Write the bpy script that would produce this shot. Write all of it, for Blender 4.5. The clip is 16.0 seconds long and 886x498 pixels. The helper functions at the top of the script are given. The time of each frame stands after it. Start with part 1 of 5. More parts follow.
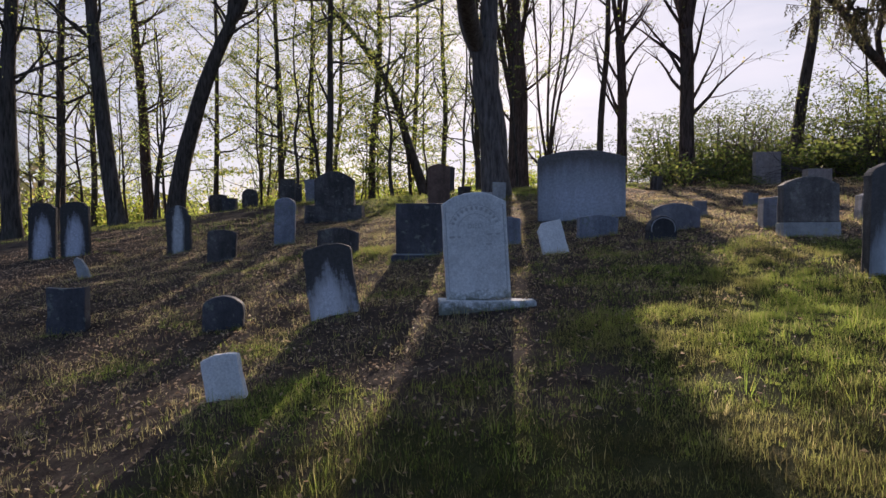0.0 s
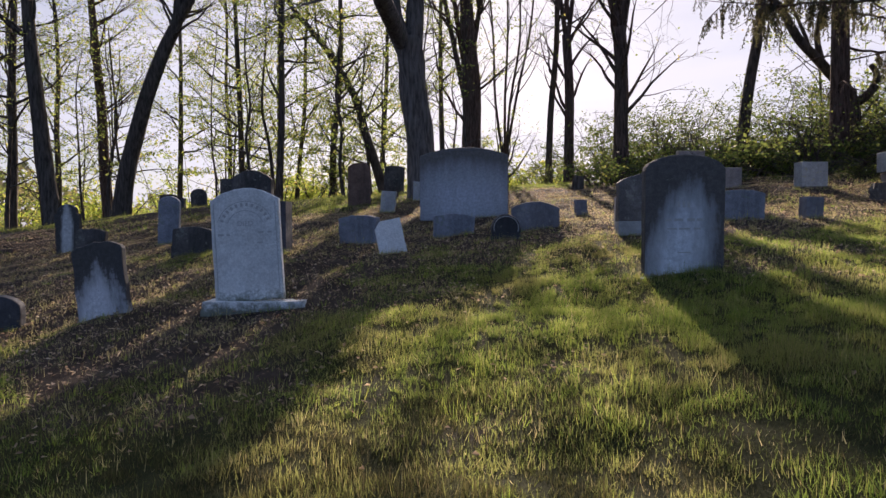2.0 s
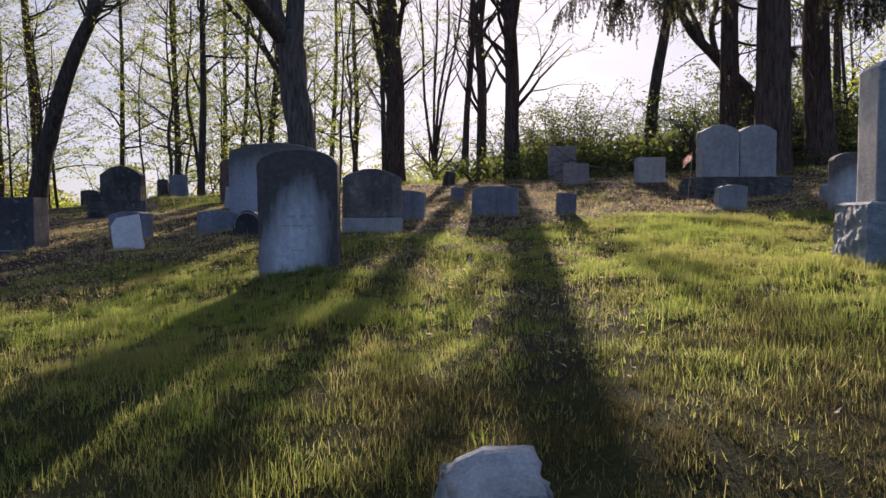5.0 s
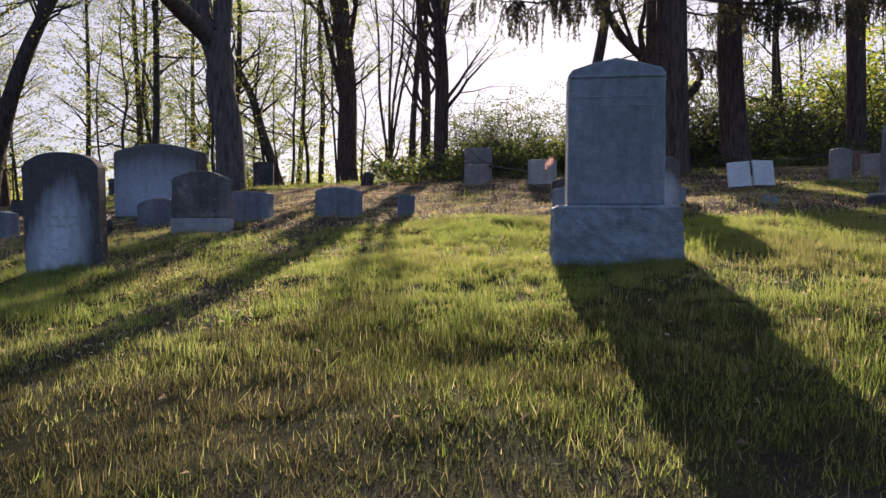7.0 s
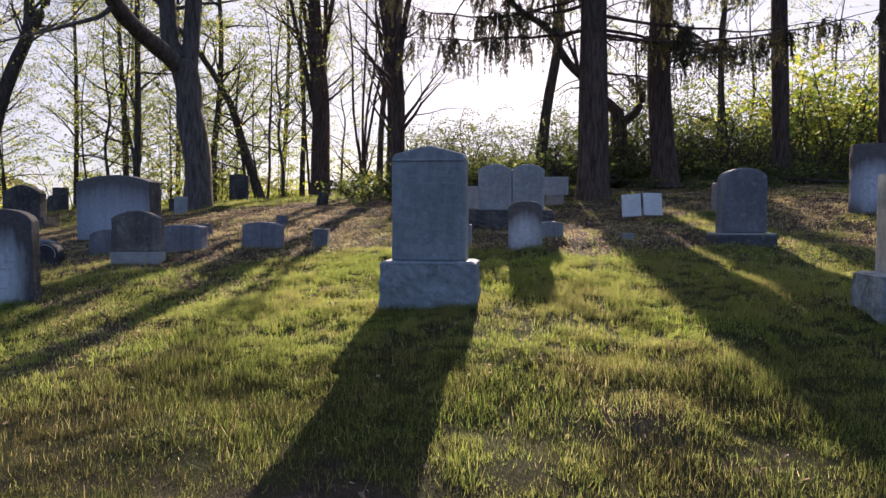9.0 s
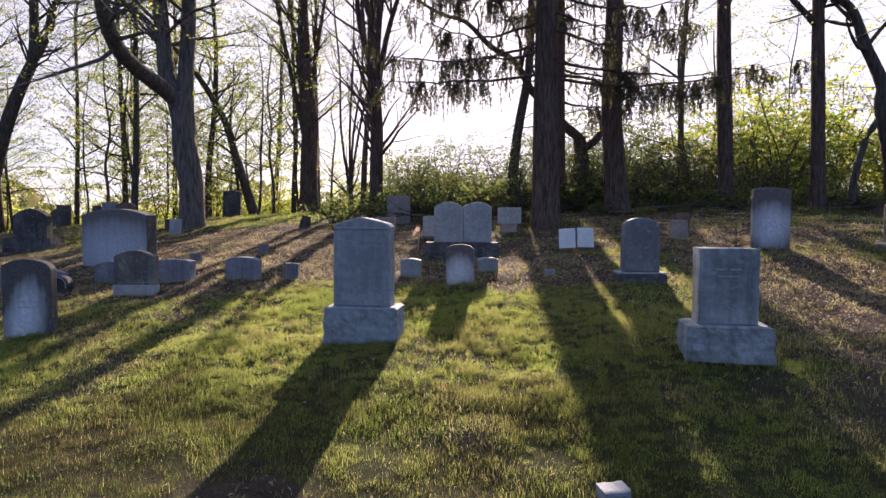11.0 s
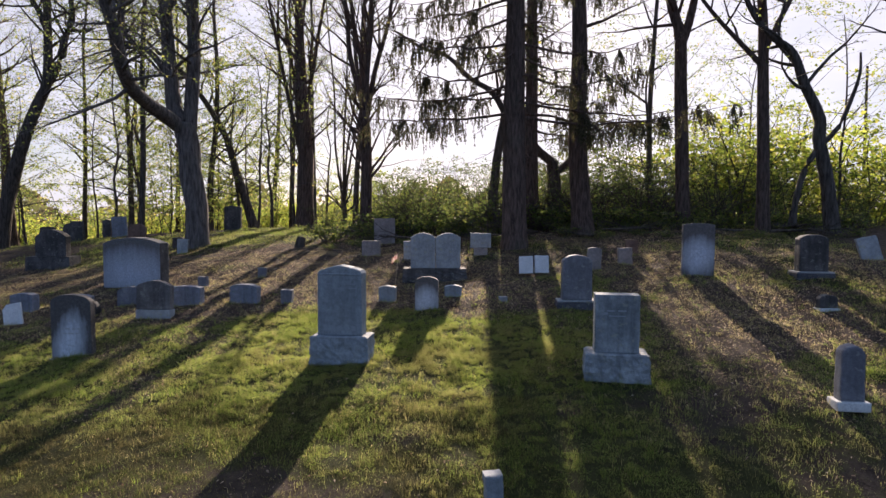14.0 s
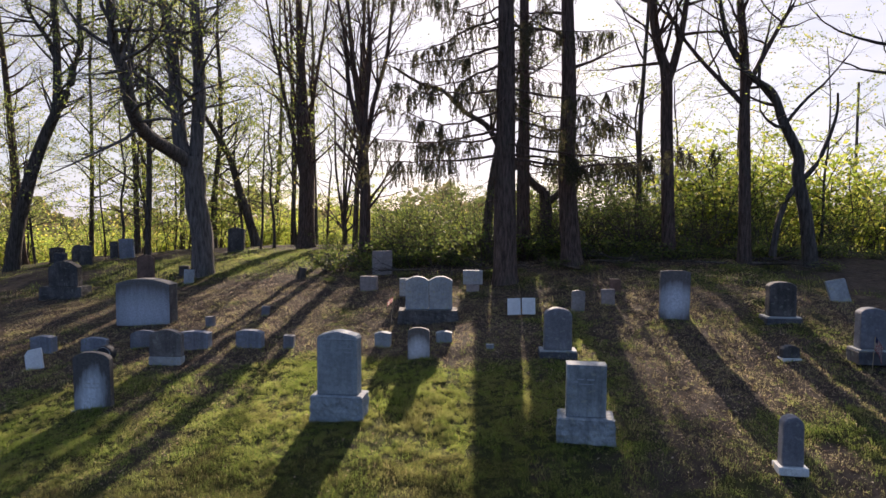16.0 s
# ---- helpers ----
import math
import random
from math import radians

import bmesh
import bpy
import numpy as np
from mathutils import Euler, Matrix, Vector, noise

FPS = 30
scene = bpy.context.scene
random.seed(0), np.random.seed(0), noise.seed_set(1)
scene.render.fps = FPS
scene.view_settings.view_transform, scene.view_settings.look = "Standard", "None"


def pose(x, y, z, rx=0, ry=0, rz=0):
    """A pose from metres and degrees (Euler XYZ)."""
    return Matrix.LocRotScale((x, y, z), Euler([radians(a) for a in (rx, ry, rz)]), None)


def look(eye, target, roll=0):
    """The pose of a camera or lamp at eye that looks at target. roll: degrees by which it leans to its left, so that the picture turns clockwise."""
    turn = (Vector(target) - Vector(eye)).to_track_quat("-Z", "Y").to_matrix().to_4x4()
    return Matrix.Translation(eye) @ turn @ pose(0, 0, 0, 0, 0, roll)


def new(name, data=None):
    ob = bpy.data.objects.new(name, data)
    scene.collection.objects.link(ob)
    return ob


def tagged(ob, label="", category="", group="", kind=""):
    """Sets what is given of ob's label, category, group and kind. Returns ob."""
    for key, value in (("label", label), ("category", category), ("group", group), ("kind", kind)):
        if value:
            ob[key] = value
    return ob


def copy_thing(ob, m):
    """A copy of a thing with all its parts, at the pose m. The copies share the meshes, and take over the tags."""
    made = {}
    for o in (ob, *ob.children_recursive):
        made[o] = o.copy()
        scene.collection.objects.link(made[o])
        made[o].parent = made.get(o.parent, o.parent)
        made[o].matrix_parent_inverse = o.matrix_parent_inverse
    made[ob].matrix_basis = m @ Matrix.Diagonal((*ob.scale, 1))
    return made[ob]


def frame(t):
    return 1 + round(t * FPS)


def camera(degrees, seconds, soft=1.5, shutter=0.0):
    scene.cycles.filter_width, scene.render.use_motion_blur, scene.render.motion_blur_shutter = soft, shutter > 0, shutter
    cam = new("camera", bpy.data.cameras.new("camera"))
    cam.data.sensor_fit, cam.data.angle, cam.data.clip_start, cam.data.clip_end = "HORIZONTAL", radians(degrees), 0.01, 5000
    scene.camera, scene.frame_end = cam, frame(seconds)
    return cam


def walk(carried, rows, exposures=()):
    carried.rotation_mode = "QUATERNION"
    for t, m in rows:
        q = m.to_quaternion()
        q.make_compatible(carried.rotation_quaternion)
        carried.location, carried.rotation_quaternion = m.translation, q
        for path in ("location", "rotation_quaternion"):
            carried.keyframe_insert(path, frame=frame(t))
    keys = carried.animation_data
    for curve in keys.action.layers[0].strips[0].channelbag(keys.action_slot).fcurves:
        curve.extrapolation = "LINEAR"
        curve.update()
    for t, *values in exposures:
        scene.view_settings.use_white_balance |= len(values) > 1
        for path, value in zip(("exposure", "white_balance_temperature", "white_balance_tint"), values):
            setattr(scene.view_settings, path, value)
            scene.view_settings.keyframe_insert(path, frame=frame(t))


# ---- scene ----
cam = camera(70.0, 16.0)
PATH = [
    (0, (-5.675, -0.44, 1.559), (-5.665, 1.559, 1.482), -0.32),
    (0.5, (-5.169, -0.364, 1.548), (-5.162, 1.635, 1.473), -0.30),
    (1, (-4.655, -0.29, 1.538), (-4.649, 1.709, 1.463), -0.28),
    (1.5, (-4.155, -0.23, 1.523), (-4.152, 1.769, 1.449), -0.26),
    (2, (-3.627, -0.197, 1.517), (-3.628, 1.802, 1.444), -0.24),
    (2.5, (-3.115, -0.152, 1.517), (-3.119, 1.847, 1.444), -0.22),
    (3, (-2.586, -0.142, 1.513), (-2.59, 1.857, 1.44), -0.22),
    (3.5, (-2.059, -0.121, 1.511), (-2.064, 1.877, 1.436), -0.21),
    (4, (-1.535, -0.094, 1.51), (-1.541, 1.905, 1.432), -0.21),
    (4.5, (-1.015, -0.062, 1.51), (-1.021, 1.936, 1.429), -0.20),
    (5, (-0.499, -0.029, 1.511), (-0.506, 1.969, 1.426), -0.19),
    (5.5, (0.011, 0.002, 1.511), (0.004, 2.0, 1.425), -0.17),
    (6, (0.516, 0.028, 1.511), (0.509, 2.026, 1.424), -0.11),
    (6.5, (1.04, -0.053, 1.512), (1.031, 1.945, 1.425), -0.02),
    (7, (1.487, -0.207, 1.522), (1.477, 1.791, 1.436), 0.02),
    (7.5, (1.882, -0.415, 1.533), (1.869, 1.583, 1.446), 0.02),
    (8, (2.231, -0.701, 1.557), (2.218, 1.297, 1.468), 0.05),
    (8.5, (2.521, -0.996, 1.706), (2.51, 1.002, 1.617), 0.06),
    (9, (2.779, -1.34, 1.981), (2.77, 0.658, 1.891), 0.11),
    (9.5, (3.007, -1.707, 2.244), (2.999, 0.291, 2.154), 0.16),
    (10, (3.209, -2.093, 2.418), (3.202, -0.095, 2.328), 0.18),
    (10.5, (3.387, -2.486, 2.527), (3.381, -0.488, 2.436), 0.19),
    (11, (3.544, -2.879, 2.59), (3.539, -0.881, 2.499), 0.20),
    (11.5, (3.682, -3.26, 2.631), (3.678, -1.262, 2.539), 0.21),
    (12, (3.803, -3.622, 2.67), (3.8, -1.624, 2.577), 0.20),
    (12.5, (3.908, -3.953, 2.73), (3.906, -1.955, 2.635), 0.19),
    (13, (3.981, -4.23, 2.89), (3.979, -2.232, 2.794), 0.20),
    (13.5, (4.026, -4.494, 3.072), (4.024, -2.496, 2.976), 0.20),
    (14, (4.082, -4.726, 3.281), (4.08, -2.728, 3.184), 0.21),
    (14.5, (4.123, -4.95, 3.534), (4.12, -2.952, 3.437), 0.19),
    (15, (4.152, -5.17, 3.811), (4.149, -3.172, 3.711), 0.18),
    (15.5, (4.214, -5.362, 4.117), (4.21, -3.365, 4.014), 0.18),
    (16, (4.289, -5.554, 4.395), (4.282, -3.556, 4.291), 0.19),
]
walk(cam, [(t, look(eye, target, roll)) for t, eye, target, roll in PATH],
     [(0, 0.54, 6480, 23), (2, 0.62, 6480, 24), (3.2, 0.70, 6480, 24), (5.3, 0.58, 6480, 24), (6.5, 0.66, 6480, 24), (7.1, 0.74, 6480, 24), (7.5, 1.04, 6480, 24), (8, 0.80, 6480, 24), (9, 0.82, 6480, 24), (9.5, 1.08, 6480, 26), (12, 1.00, 6480, 28), (12.6, 0.92, 6480, 28), (13.2, 0.80, 6480, 23), (16, 0.80, 6480, 22)])


# ---- light ----
SUN_AZ, SUN_EL = radians(5.3), radians(18.7)
SUN_DIR = Vector((math.sin(SUN_AZ) * math.cos(SUN_EL), math.cos(SUN_AZ) * math.cos(SUN_EL), math.sin(SUN_EL)))
world = bpy.data.worlds.new("sky")
scene.world = world
world.use_nodes = True
wn = world.node_tree.nodes
sky = wn.new("ShaderNodeTexSky")
sky.sky_type = "NISHITA"
sky.sun_disc = False
sky.sun_elevation, sky.sun_rotation = SUN_EL, SUN_AZ
sky.dust_density, sky.air_density, sky.ozone_density = 0.6, 1.0, 2.0
wn["Background"].inputs["Strength"].default_value = 0.056
# a thin streaky veil of high cloud over the whole sky
tco, mpp, cno = wn.new("ShaderNodeTexCoord"), wn.new("ShaderNodeMapping"), wn.new("ShaderNodeTexNoise")
mpp.inputs["Scale"].default_value = (2.0, 2.0, 9.0)
cno.inputs["Scale"].default_value, cno.inputs["Detail"].default_value = 2.2, 7.0
crp, veil = wn.new("ShaderNodeValToRGB"), wn.new("ShaderNodeMix")
crp.color_ramp.elements[0].position, crp.color_ramp.elements[0].color = 0.34, (0.55, 0.55, 0.55, 1)
crp.color_ramp.elements[1].position, crp.color_ramp.elements[1].color = 0.62, (0.97, 0.97, 0.97, 1)
veil.data_type = "RGBA"
wl = world.node_tree.links
# the veil shines towards the sun and is dim away from it
dot, glow, lum = wn.new("ShaderNodeVectorMath"), wn.new("ShaderNodeValToRGB"), wn.new("ShaderNodeVectorMath")
dot.operation, lum.operation = "DOT_PRODUCT", "SCALE"
dot.inputs[1].default_value = SUN_DIR
ge = glow.color_ramp.elements
ge[0].position, ge[0].color = 0.15, (0.20, 0.34, 0.60, 1)
ge[1].position, ge[1].color = 0.9, (1.12, 1.15, 1.23, 1)
hot = ge.new(1.0)
hot.color = (1.2, 1.22, 1.28, 1)
mid = ge.new(0.6)
mid.color = (0.78, 0.85, 0.97, 1)
lum.inputs["Scale"].default_value = 9.2
wl.new(tco.outputs["Generated"], dot.inputs[0])
wl.new(dot.outputs["Value"], glow.inputs[0])
wl.new(glow.outputs[0], lum.inputs[0])
wl.new(lum.outputs[0], veil.inputs[7])
wl.new(tco.outputs["Generated"], mpp.inputs["Vector"])
wl.new(mpp.outputs[0], cno.inputs["Vector"])
wl.new(cno.outputs[0], crp.inputs[0])
wl.new(crp.outputs[0], veil.inputs[0])
wl.new(sky.outputs[0], veil.inputs[6])
wl.new(veil.outputs[2], wn["Background"].inputs["Color"])
sun_data = bpy.data.lights.new("sun", "SUN")
sun_data.energy, sun_data.angle, sun_data.color = 5.0, radians(0.55), (1.0, 0.86, 0.67)
sun = new("sun", sun_data)
sun.matrix_world = look(SUN_DIR * 60, (0, 0, 0))



# ---- materials ----
def mat(name):
    m = bpy.data.materials.new(name)
    m.use_nodes = True
    nt = m.node_tree
    return m, nt, nt.nodes["Principled BSDF"]


def link(nt, a, b):
    nt.links.new(a, b)


def noise_tex(nt, scale, detail=4.0, rough=0.55, coords="Object", stretch=None):
    tc = nt.nodes.new("ShaderNodeTexCoord")
    n = nt.nodes.new("ShaderNodeTexNoise")
    n.inputs["Scale"].default_value, n.inputs["Detail"].default_value = scale, detail
    n.inputs["Roughness"].default_value = rough
    src = tc.outputs[coords]
    if stretch:
        mp = nt.nodes.new("ShaderNodeMapping")
        mp.inputs["Scale"].default_value = stretch
        link(nt, src, mp.inputs["Vector"])
        src = mp.outputs[0]
    link(nt, src, n.inputs["Vector"])
    return n


def ramp(nt, src, stops):
    r = nt.nodes.new("ShaderNodeValToRGB")
    els = r.color_ramp.elements
    while len(els) < len(stops):
        els.new(0.5)
    for e, (p, c) in zip(els, stops):
        e.position = p
        e.color = (*c, 1) if len(c) == 3 else c
    link(nt, src, r.inputs[0])
    return r


def mix(nt, fac, a, b, kind="MIX"):
    m = nt.nodes.new("ShaderNodeMix")
    m.data_type, m.blend_type = "RGBA", kind
    if isinstance(fac, float):
        m.inputs[0].default_value = fac
    else:
        link(nt, fac, m.inputs[0])
    for s, v in ((m.inputs[6], a), (m.inputs[7], b)):
        if isinstance(v, tuple):
            s.default_value = (*v, 1)
        else:
            link(nt, v, s)
    return m.outputs[2]


def bump(nt, src, strength, dist, bsdf):
    b = nt.nodes.new("ShaderNodeBump")
    b.inputs["Strength"].default_value, b.inputs["Distance"].default_value = strength, dist
    link(nt, src, b.inputs["Height"])
    link(nt, b.outputs[0], bsdf.inputs["Normal"])


def math_node(nt, op, a, b=None, clamp=False):
    n = nt.nodes.new("ShaderNodeMath")
    n.operation, n.use_clamp = op, clamp
    for s, v in zip(n.inputs, (a, b)):
        if v is None:
            continue
        if isinstance(v, (int, float)):
            s.default_value = v
        else:
            link(nt, v, s)
    return n.outputs[0]


def stone_mat(name, light, dark, lichen=None, grime=0.5, rough=0.85, fine=1.0, streak=0.5, mottle=0.7, foot=False):
    """Weathered stone: fine grain, mottling at two scales, rain streaks running down, lichen blotches."""
    m, nt, b = mat(name)
    big = noise_tex(nt, 2.6, 5, 0.6)
    grain = noise_tex(nt, 60.0 * fine, 3, 0.7)
    st = noise_tex(nt, 7.0, 4, 0.6, stretch=(1.0, 1.0, 0.14))
    col = ramp(nt, big.outputs[0], [(0.32, dark), (0.62, light)]).outputs[0]
    col = mix(nt, grime, light, col)
    sr = ramp(nt, st.outputs[0], [(0.45, (0, 0, 0)), (0.68, (1, 1, 1))])
    col = mix(nt, math_node(nt, "MULTIPLY", sr.outputs[0], streak), col, tuple(0.55 * c for c in dark))
    gr = ramp(nt, grain.outputs[0], [(0.35, (0.72, 0.72, 0.72)), (0.7, (1.12, 1.12, 1.12))])
    col = mix(nt, 0.6, col, mix(nt, 1.0, col, gr.outputs[0], "MULTIPLY"))
    md = noise_tex(nt, 15.0, 5, 0.7)
    mr = ramp(nt, md.outputs[0], [(0.34, (0.66, 0.66, 0.66)), (0.66, (1.16, 1.16, 1.16))])
    col = mix(nt, mottle, col, mix(nt, 1.0, col, mr.outputs[0], "MULTIPLY"))
    if foot:
        tc = nt.nodes.new("ShaderNodeTexCoord")
        sep = nt.nodes.new("ShaderNodeSeparateXYZ")
        link(nt, tc.outputs["Object"], sep.inputs[0])
        low = math_node(nt, "ADD", math_node(nt, "MULTIPLY", sep.outputs[2], 4.5), math_node(nt, "MULTIPLY", md.outputs[0], 1.1))
        fr_ = ramp(nt, low, [(0.55, (1, 1, 1)), (0.9, (0, 0, 0))])
        col = mix(nt, math_node(nt, "MULTIPLY", fr_.outputs[0], 0.85), col, (0.11, 0.12, 0.07))
    if lichen:
        ln = noise_tex(nt, 9.0, 6, 0.65)
        lr = ramp(nt, ln.outputs[0], [(0.58, (0, 0, 0)), (0.64, (1, 1, 1))])
        col = mix(nt, math_node(nt, "MULTIPLY", lr.outputs[0], 0.75), col, lichen)
    link(nt, col, b.inputs["Base Color"])
    b.inputs["Roughness"].default_value = rough
    b.inputs["Specular IOR Level"].default_value = 0.3
    h = math_node(nt, "ADD", math_node(nt, "MULTIPLY", grain.outputs[0], 0.4), math_node(nt, "ADD", big.outputs[0], math_node(nt, "MULTIPLY", md.outputs[0], 0.6)))
    bump(nt, h, 0.5, 0.012, b)
    return m


def patchy_marble(name, black, white, cx, cz, rx, rz, feather=0.35, skew=0.0, ragged=1.0):
    """Marble gone black with a wiped pale field: an uneven patch in the tablet's own proportions."""
    m, nt, b = mat(name)
    tc = nt.nodes.new("ShaderNodeTexCoord")
    sep = nt.nodes.new("ShaderNodeSeparateXYZ")
    link(nt, tc.outputs["Generated"], sep.inputs[0])
    mid = math_node(nt, "ADD", math_node(nt, "MULTIPLY", math_node(nt, "SUBTRACT", sep.outputs[2], cz), skew), cx)
    dx = math_node(nt, "DIVIDE", math_node(nt, "SUBTRACT", sep.outputs[0], mid), rx)
    dz = math_node(nt, "DIVIDE", math_node(nt, "SUBTRACT", sep.outputs[2], cz), rz)
    d = math_node(nt, "ADD", math_node(nt, "POWER", math_node(nt, "ABSOLUTE", dx), 1.9), math_node(nt, "POWER", math_node(nt, "ABSOLUTE", dz), 1.9))
    n1 = noise_tex(nt, 6.0, 6, 0.65, stretch=(1.6, 1.6, 0.38))
    n2 = noise_tex(nt, 26.0, 5, 0.7)
    d = math_node(nt, "ADD", d, math_node(nt, "MULTIPLY", math_node(nt, "SUBTRACT", n1.outputs[0], 0.5), 2.2 * ragged))
    d = math_node(nt, "ADD", d, math_node(nt, "MULTIPLY", math_node(nt, "SUBTRACT", n2.outputs[0], 0.5), 1.3 * ragged))
    r = ramp(nt, math_node(nt, "MULTIPLY", d, 0.6), [(0.5 - feather, white), (0.5, tuple(0.4 * w + 0.6 * k for w, k in zip(white, black))), (0.5 + feather * 0.6, black)])
    sp = ramp(nt, n2.outputs[0], [(0.4, (0.75, 0.75, 0.75)), (0.66, (1.15, 1.15, 1.15))])
    col = mix(nt, 1.0, r.outputs[0], sp.outputs[0], "MULTIPLY")
    ln = noise_tex(nt, 14.0, 5, 0.7)
    lr = ramp(nt, ln.outputs[0], [(0.66, (0, 0, 0)), (0.70, (1, 1, 1))])
    col = mix(nt, math_node(nt, "MULTIPLY", lr.outputs[0], 0.5), col, (0.34, 0.35, 0.30))
    link(nt, col, b.inputs["Base Color"])
    b.inputs["Roughness"].default_value = 0.85
    bump(nt, math_node(nt, "ADD", n2.outputs[0], n1.outputs[0]), 0.45, 0.01, b)
    return m


MARBLE = stone_mat("white_marble", (0.84, 0.84, 0.81), (0.56, 0.57, 0.54), None, 0.6, 0.7, 1.0, 0.25, 0.4)
MARBLE_MOSS = stone_mat("mossy_footed_marble", (0.84, 0.84, 0.82), (0.62, 0.63, 0.61), None, 0.55, 0.7, 1.0, 0.2, 0.35, True)
GRANITE = stone_mat("grey_granite", (0.405, 0.44, 0.455), (0.27, 0.295, 0.305), None, 0.75, 0.75, 2.0, 0.4)
GRANITE_PALE = stone_mat("pale_granite", (0.50, 0.51, 0.50), (0.33, 0.34, 0.34), (0.42, 0.40, 0.28), 0.7, 0.8, 1.5, 0.35)
GRANITE_WARM = stone_mat("warm_granite", (0.42, 0.36, 0.33), (0.27, 0.23, 0.21), None, 0.7, 0.8, 1.5, 0.4)
GRANITE_BLUE = stone_mat("weathered_bluish_granite", (0.46, 0.49, 0.495), (0.22, 0.24, 0.245), (0.36, 0.36, 0.29), 0.95, 0.8, 1.2, 0.65)
WEATHERED = stone_mat("weathered_brown_grey_stone", (0.27, 0.25, 0.235), (0.11, 0.10, 0.095), (0.28, 0.28, 0.24), 0.9, 0.85, 1.0, 0.6)
SLATE = stone_mat("dark_slate", (0.13, 0.13, 0.14), (0.06, 0.06, 0.07), (0.22, 0.24, 0.20), 0.8, 0.7, 1.0, 0.5)
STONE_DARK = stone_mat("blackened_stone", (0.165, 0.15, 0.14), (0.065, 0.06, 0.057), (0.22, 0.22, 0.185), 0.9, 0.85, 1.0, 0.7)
BROWNSTONE = stone_mat("brown_sandstone", (0.26, 0.16, 0.12), (0.12, 0.08, 0.06), None, 0.8, 0.85, 1.0, 0.5)
BLUESTONE = stone_mat("bluish_marble", (0.36, 0.375, 0.42), (0.20, 0.21, 0.24), (0.2, 0.23, 0.2), 0.8, 0.8, 1.0, 0.5)
WHITE_STONE = stone_mat("clean_white_marble", (0.86, 0.85, 0.82), (0.68, 0.68, 0.65), None, 0.5, 0.65, 1.0, 0.15, 0.35)
GREY_DARK = stone_mat("dark_grey_granite", (0.27, 0.27, 0.29), (0.16, 0.16, 0.175), (0.30, 0.30, 0.28), 0.7, 0.75, 1.5, 0.4)
BLOTCH = patchy_marble("blotched_marble", (0.125, 0.112, 0.105), (0.74, 0.77, 0.82), 0.44, 0.28, 0.42, 0.50, 0.46, 0.25, 0.75)
BLOTCH_SOFT = patchy_marble("softly_blotched_marble", (0.16, 0.14, 0.13), (0.64, 0.66, 0.70), 0.5, 0.45, 0.6, 0.34, 0.45, 0.0, 0.6)
BLACK_STONE = stone_mat("black_marble", (0.07, 0.07, 0.075), (0.03, 0.03, 0.035), (0.14, 0.15, 0.13), 0.8, 0.6, 1.0, 0.4)
BLOTCH_PAIR = patchy_marble("dark_edged_marble", (0.065, 0.06, 0.055), (0.60, 0.62, 0.68), 0.5, 0.30, 0.36, 0.52, 0.3)
BLOTCH_SPIKE = patchy_marble("dark_topped_streaked_marble", (0.08, 0.075, 0.07), (0.70, 0.70, 0.72), 0.45, 0.12, 0.6, 0.6, 0.3)
BLOTCH_STREAK = patchy_marble("streaked_marble", (0.08, 0.075, 0.07), (0.62, 0.62, 0.60), 0.5, 0.4, 0.26, 0.75, 0.25)
BIG_STAIN = patchy_marble("stained_granite", (0.17, 0.16, 0.15), (0.50, 0.54, 0.60), 0.5, 0.30, 0.75, 0.50, 0.5, 0.0, 0.4)

INK, ink_nt, ink_b = mat("worn_letter_grey")
ink_b.inputs["Base Color"].default_value = (0.47, 0.47, 0.46, 1)
ink_b.inputs["Roughness"].default_value = 0.9
CUT, cut_nt, cut_b = mat("shadowed_letter_cut")
cut_b.inputs["Base Color"].default_value = (0.34, 0.36, 0.38, 1)
cut_b.inputs["Roughness"].default_value = 0.9


def bark_mat(name, light, dark, scale=14.0):
    m, nt, b = mat(name)
    n = noise_tex(nt, scale, 6, 0.65, stretch=(1.0, 1.0, 0.16))
    n2 = noise_tex(nt, 1.2, 3, 0.5)
    col = ramp(nt, n.outputs[0], [(0.36, dark), (0.64, light)]).outputs[0]
    moss = ramp(nt, n2.outputs[0], [(0.55, (0, 0, 0)), (0.7, (1, 1, 1))])
    col = mix(nt, math_node(nt, "MULTIPLY", moss.outputs[0], 0.35), col, (0.10, 0.105, 0.075))
    link(nt, col, b.inputs["Base Color"])
    b.inputs["Roughness"].default_value = 0.95
    b.inputs["Specular IOR Level"].default_value = 0.15
    bump(nt, n.outputs[0], 0.9, 0.035, b)
    return m


BARK = bark_mat("grey_brown_bark", (0.15, 0.125, 0.105), (0.045, 0.037, 0.03))
BARK_GREY = bark_mat("grey_bark", (0.23, 0.20, 0.18), (0.08, 0.068, 0.06))
BARK_RED = bark_mat("red_brown_bark", (0.18, 0.125, 0.10), (0.055, 0.038, 0.03), 18.0)


